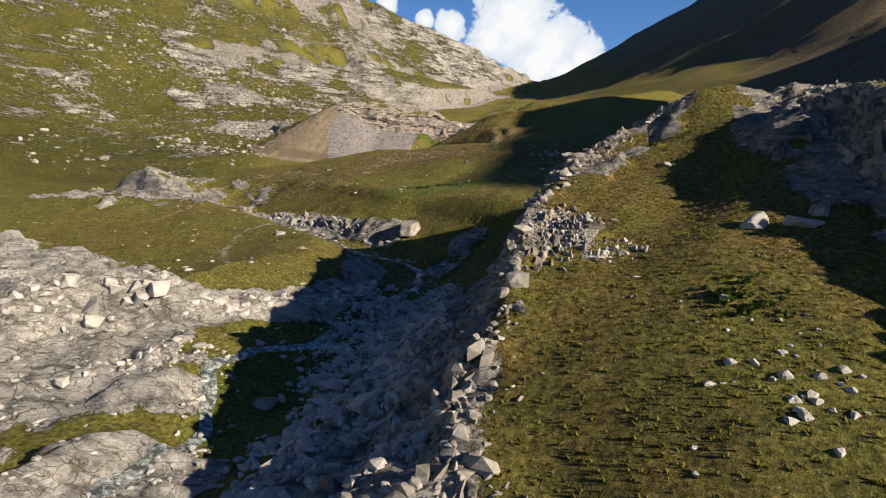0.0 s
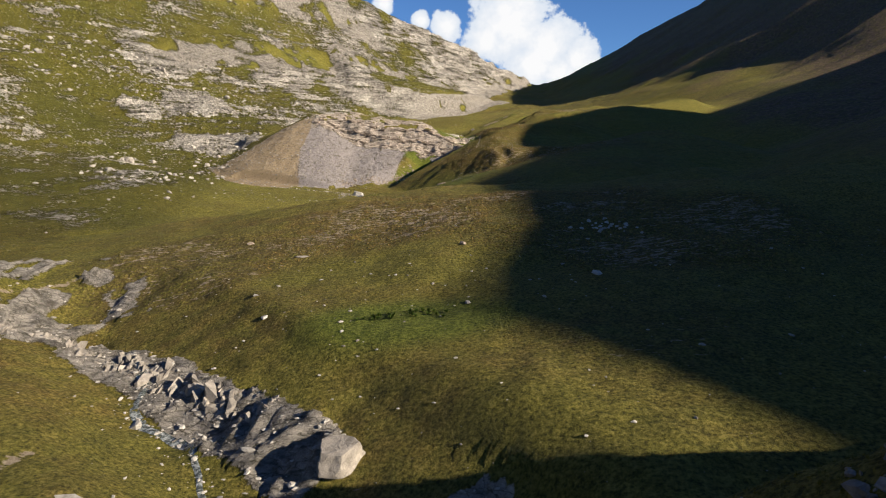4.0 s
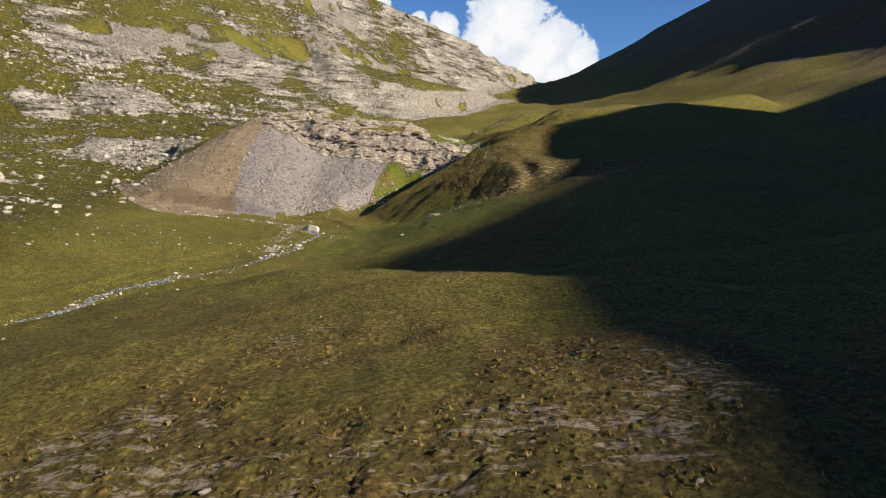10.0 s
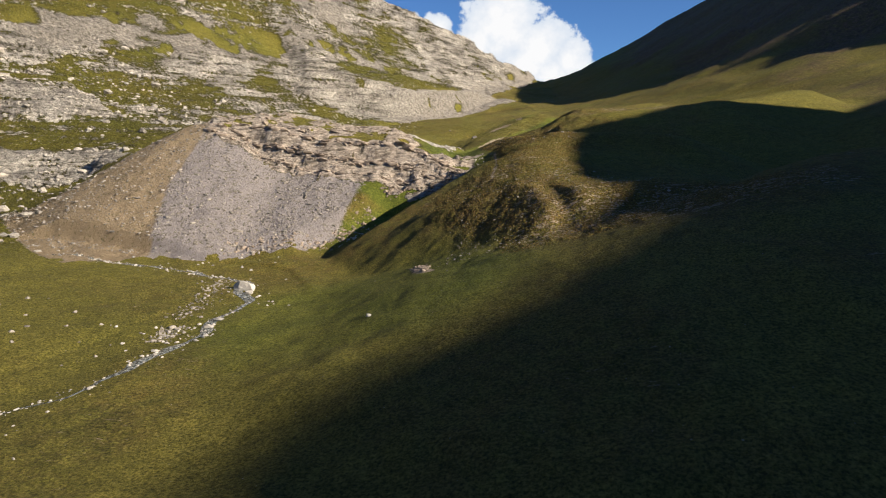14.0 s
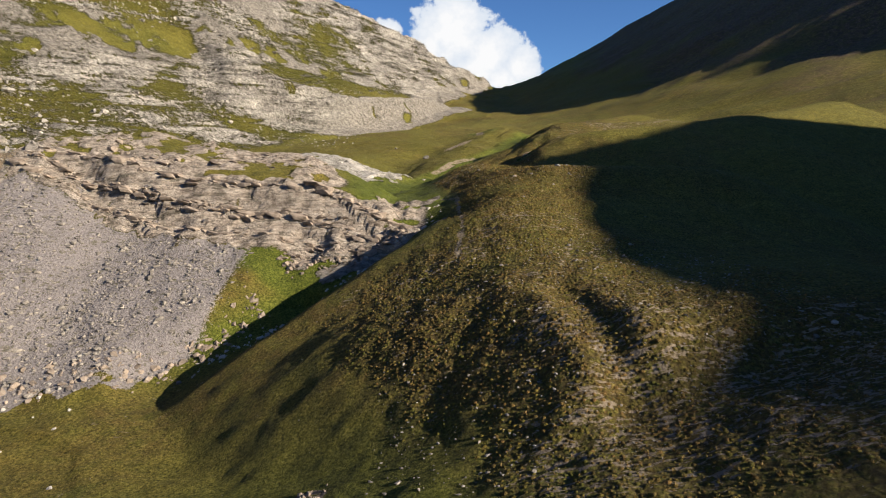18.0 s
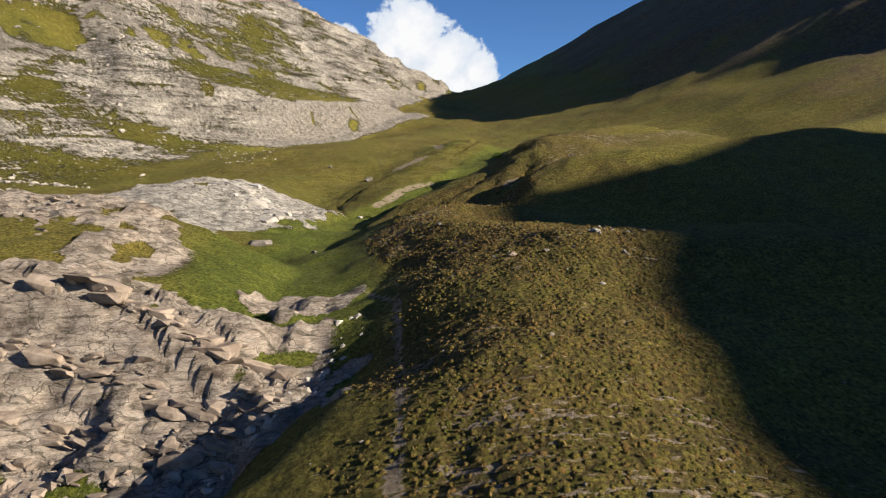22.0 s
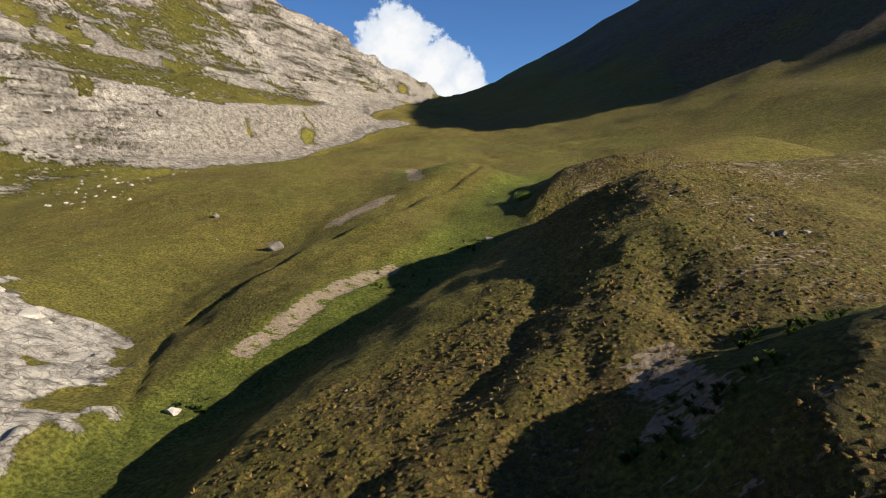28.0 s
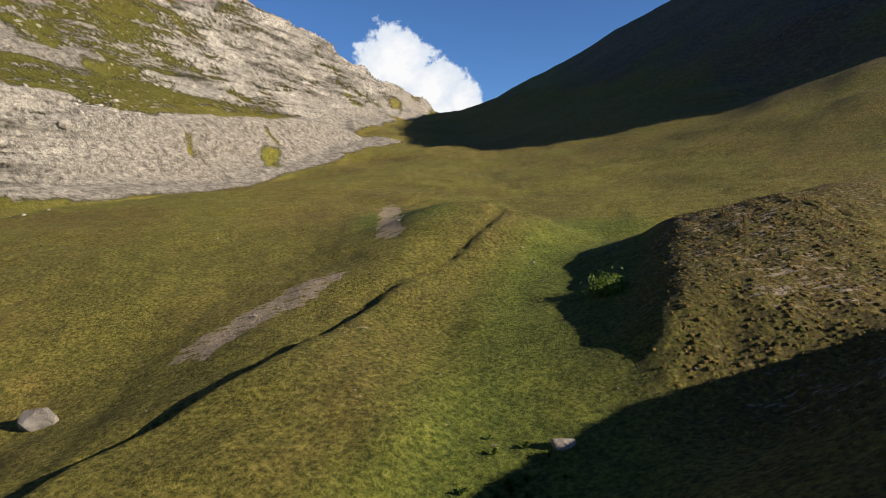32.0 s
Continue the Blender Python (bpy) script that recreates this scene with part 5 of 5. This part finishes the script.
for y0, y1, share in ((84, 126, 0.3), (198, 366, 1.0)):
    x, y = even(0.35, -18, 24, y0, y1, lambda x, y, c: share * thick(x, y, c) * (1 - 0.6 * c["dry"]))
    clumps("grass_tussocks", "olive mountain grass in dense rounded tussocks", x, y, rng.uniform(0.16, 0.38, len(x)), OLIVE_CLUMP)
    x, y = even(0.35, -18, 24, y0, y1, lambda x, y, c: share * thick(x, y, c) * (0.25 + 0.75 * c["dry"]))
    clumps("brown_tussocks", "brown dry mountain grass in dense rounded tussocks", x, y, rng.uniform(0.16, 0.38, len(x)), BROWN_CLUMP)
    x, y = even(0.6, -24, 26, y0, y1, lambda x, y, c: thick(x, y, c) * 0.8)
    tufts("dry_blades", "straw-coloured dry grass blades among the tussocks", x, y, rng.uniform(0.10, 0.18, len(x)), 4, STRAW, 1.2)
x, y = where(16000, -2, 20, 6, 56, lambda x, y, c: green(x, y, c) * 0.8)
tufts("ridge_grass", "green and olive grass on the ridge above the gorge", x, y, rng.uniform(0.06, 0.14, len(x)), 5, BLADES, 1.1)


# ---- plants ----
def dock_meshes(seed):
    """A rosette of broad leaves: one mesh for a leaf, turned round the middle."""
    r = random.Random(seed)
    out = []
    for k in range(3):
        bm = bmesh.new()
        rows, wide, long = 5, r.uniform(0.07, 0.1), r.uniform(0.28, 0.4)
        ring = []
        for i in range(rows + 1):
            t = i / rows
            w = wide * math.sin(math.pi * (0.08 + 0.9 * t)) ** 0.8
            z = long * (0.75 * t - 0.45 * t * t)
            ring.append([bm.verts.new((long * t, s * w, z + (0.02 if s else 0))) for s in (-1, 0, 1)])
        for p, q in zip(ring, ring[1:]):
            for j in range(2):
                bm.faces.new((p[j], q[j], q[j + 1], p[j + 1]))
        bmesh.ops.solidify(bm, geom=bm.faces[:], thickness=0.004)
        m = bpy.data.meshes.new("leaf")
        bm.to_mesh(m)
        bm.free()
        m.materials.append(LEAVES)
        out.append(m)
    return out


LEAF = dock_meshes(3)


def dock(x, y, size):
    root = tagged(new("dock_plant"), "broad-leaved green dock plant in damp grass", "plant", "dock plants")
    rest(root, x, y, float(rng.uniform(0, 360)), 0.0, (0, 0), size)
    for k in range(9):
        leaf = part("leaf", LEAF[k % 3], None, root)
        leaf.matrix_basis = pose(0, 0, 0.01 * k, float(rng.normal(0, 12)), -float(rng.uniform(5, 50)), 360 * k / 9 + float(rng.normal(0, 14)))


for cx, cy, sx, sy, count in [(6, 297.5, 2.4, 1.0, 36), (10.5, 301.5, 2.0, 1.2, 26), (-14.4, 314.6, 1.2, 1.0, 10), (-8.5, 78, 3, 1.0, 30), (8, 20.5, 1.6, 1.2, 26), (4, 338, 1.5, 2, 14), (-3, 329, 2.5, 2, 12)]:
    for _ in range(count):
        dock(cx + sx * float(rng.normal(0, 0.6)), cy + sy * float(rng.normal(0, 0.6)), float(rng.uniform(0.45, 0.9)))

# a low dark bush beside the upper gully
bush = tagged(new("bush"), "low dark green juniper bush beside the gully", "bush")
rest(bush, 12, 352.5, 0, 0.1)
bx, by, bz = rng.normal(0, 0.55, 1500), rng.normal(0, 0.5, 1500), np.abs(rng.normal(0, 0.38, 1500))
ends = np.stack([bx, by, bz], -1)
way = rng.normal(0, 0.10, (1500, 2, 3))
crown = raw_mesh("crown", np.stack([ends, ends + way[:, 0], ends + way[:, 1]], 1).reshape(-1, 3), np.arange(4500).reshape(-1, 3))
part("crown", crown, LEAVES, bush)
bm = bmesh.new()
bmesh.ops.create_cone(bm, cap_ends=True, segments=7, radius1=0.07, radius2=0.03, depth=0.5)
stem = bpy.data.meshes.new("trunk")
bm.to_mesh(stem)
bm.free()
BARK = material("bark")[0]
BARK.node_tree.nodes["Principled BSDF"].inputs["Base Color"].default_value = (0.09, 0.065, 0.045, 1)
part("trunk", stem, BARK, bush).location = (0, 0, 0.2)


# ---- streams ----
def water_material():
    m, n, l, p = material("stream_water")
    co = n.new("ShaderNodeNewGeometry").outputs["Position"]
    foam = ramp(n, l, noise_tex(n, l, 3.0, 5, 0.7, co), [(0.45, (0.05, 0.055, 0.045)), (0.62, (0.30, 0.31, 0.29)), (0.75, (0.6, 0.62, 0.6))])
    l.new(foam, p.inputs["Base Color"])
    p.inputs["Roughness"].default_value = 0.12
    b = n.new("ShaderNodeBump")
    b.inputs["Strength"].default_value, b.inputs["Distance"].default_value = 0.5, 0.05
    l.new(noise_tex(n, l, 7, 3, 0.6, co), b.inputs["Height"])
    l.new(b.outputs[0], p.inputs["Normal"])
    return m


WATER = water_material()


def stream(label, pts, wide, bed=0.05):
    """A ribbon of water that winds down its line, with stones along its banks."""
    seg = np.array([p[:2] for p in pts], float)
    step = np.concatenate([[0], np.cumsum(np.hypot(*np.diff(seg, axis=0).T))])
    s = np.arange(0, step[-1], 0.35)
    cx, cy = np.interp(s, step, seg[:, 0]), np.interp(s, step, seg[:, 1])
    tx, ty = np.gradient(cx), np.gradient(cy)
    k = np.hypot(tx, ty)
    bend = 0.9 * vnoise(s / 6, s * 0, 51) + 0.4 * vnoise(s / 2.2, s * 0, 52)
    cx, cy = cx - ty / k * bend, cy + tx / k * bend
    half = wide * (0.55 + 0.35 * vnoise(s / 3, s * 0, 53))
    rows = []
    for f in (-1, -0.5, 0, 0.5, 1):
        px, py = cx - ty / k * half * f, cy + tx / k * half * f
        rows.append(np.stack([px, py, lie(px, py) + bed * (1 - 0.7 * abs(f))], -1))
    v = np.stack(rows, 1)
    n = len(s)
    i = np.arange(n * 5).reshape(n, 5)
    q = np.stack([i[:-1, :-1], i[:-1, 1:], i[1:, 1:], i[1:, :-1]], -1).reshape(-1, 4)
    m = raw_mesh("water", v.reshape(-1, 3), q, True)
    m.materials.append(WATER)
    tagged(new("water", m), label, "stream", kind="structure")
    return cx, cy


for label, pts, wide in [("shallow mountain stream winding through the meadow", [(-60, 128), (-51.5, 150), (-51, 162), (-47, 170.5), (-42, 175), (-38.5, 191), (-39, 203), (-43, 213), (-52, 217.5), (-63, 220), (-78, 224)], 0.8),
                         ("narrow stream in the stony gorge", [(-14, -5), (-12.5, 12), (-12.2, 22), (-13.5, 29), (-11, 35), (-8.6, 46), (-7.8, 53), (-8.1, 57), (-12.6, 61.5), (-17, 65), (-27, 76)], 0.45)]:
    cx, cy = stream(label, pts, wide)
    pick = rng.integers(0, len(cx), 700)
    pebbles("bank_pebbles", "pale pebbles and cobbles along the stream banks", cx[pick] + rng.normal(0, 0.75, 700), cy[pick] + rng.normal(0, 0.75, 700), rng.gamma(1.2, 0.10, 700) + 0.05, WHITE)
x, y = np.concatenate([rng.normal(-45, 1.0, 300) + np.linspace(-0.5, 2.2, 300), rng.normal(0, 0.8, 200) - 42]), np.concatenate([np.linspace(214, 195, 300), np.linspace(193, 188, 200)])
pebbles("gravel_bar", "grey gravel bar of an old stream bed", x, y, rng.gamma(1.5, 0.09, 500) + 0.06, LIMESTONE)
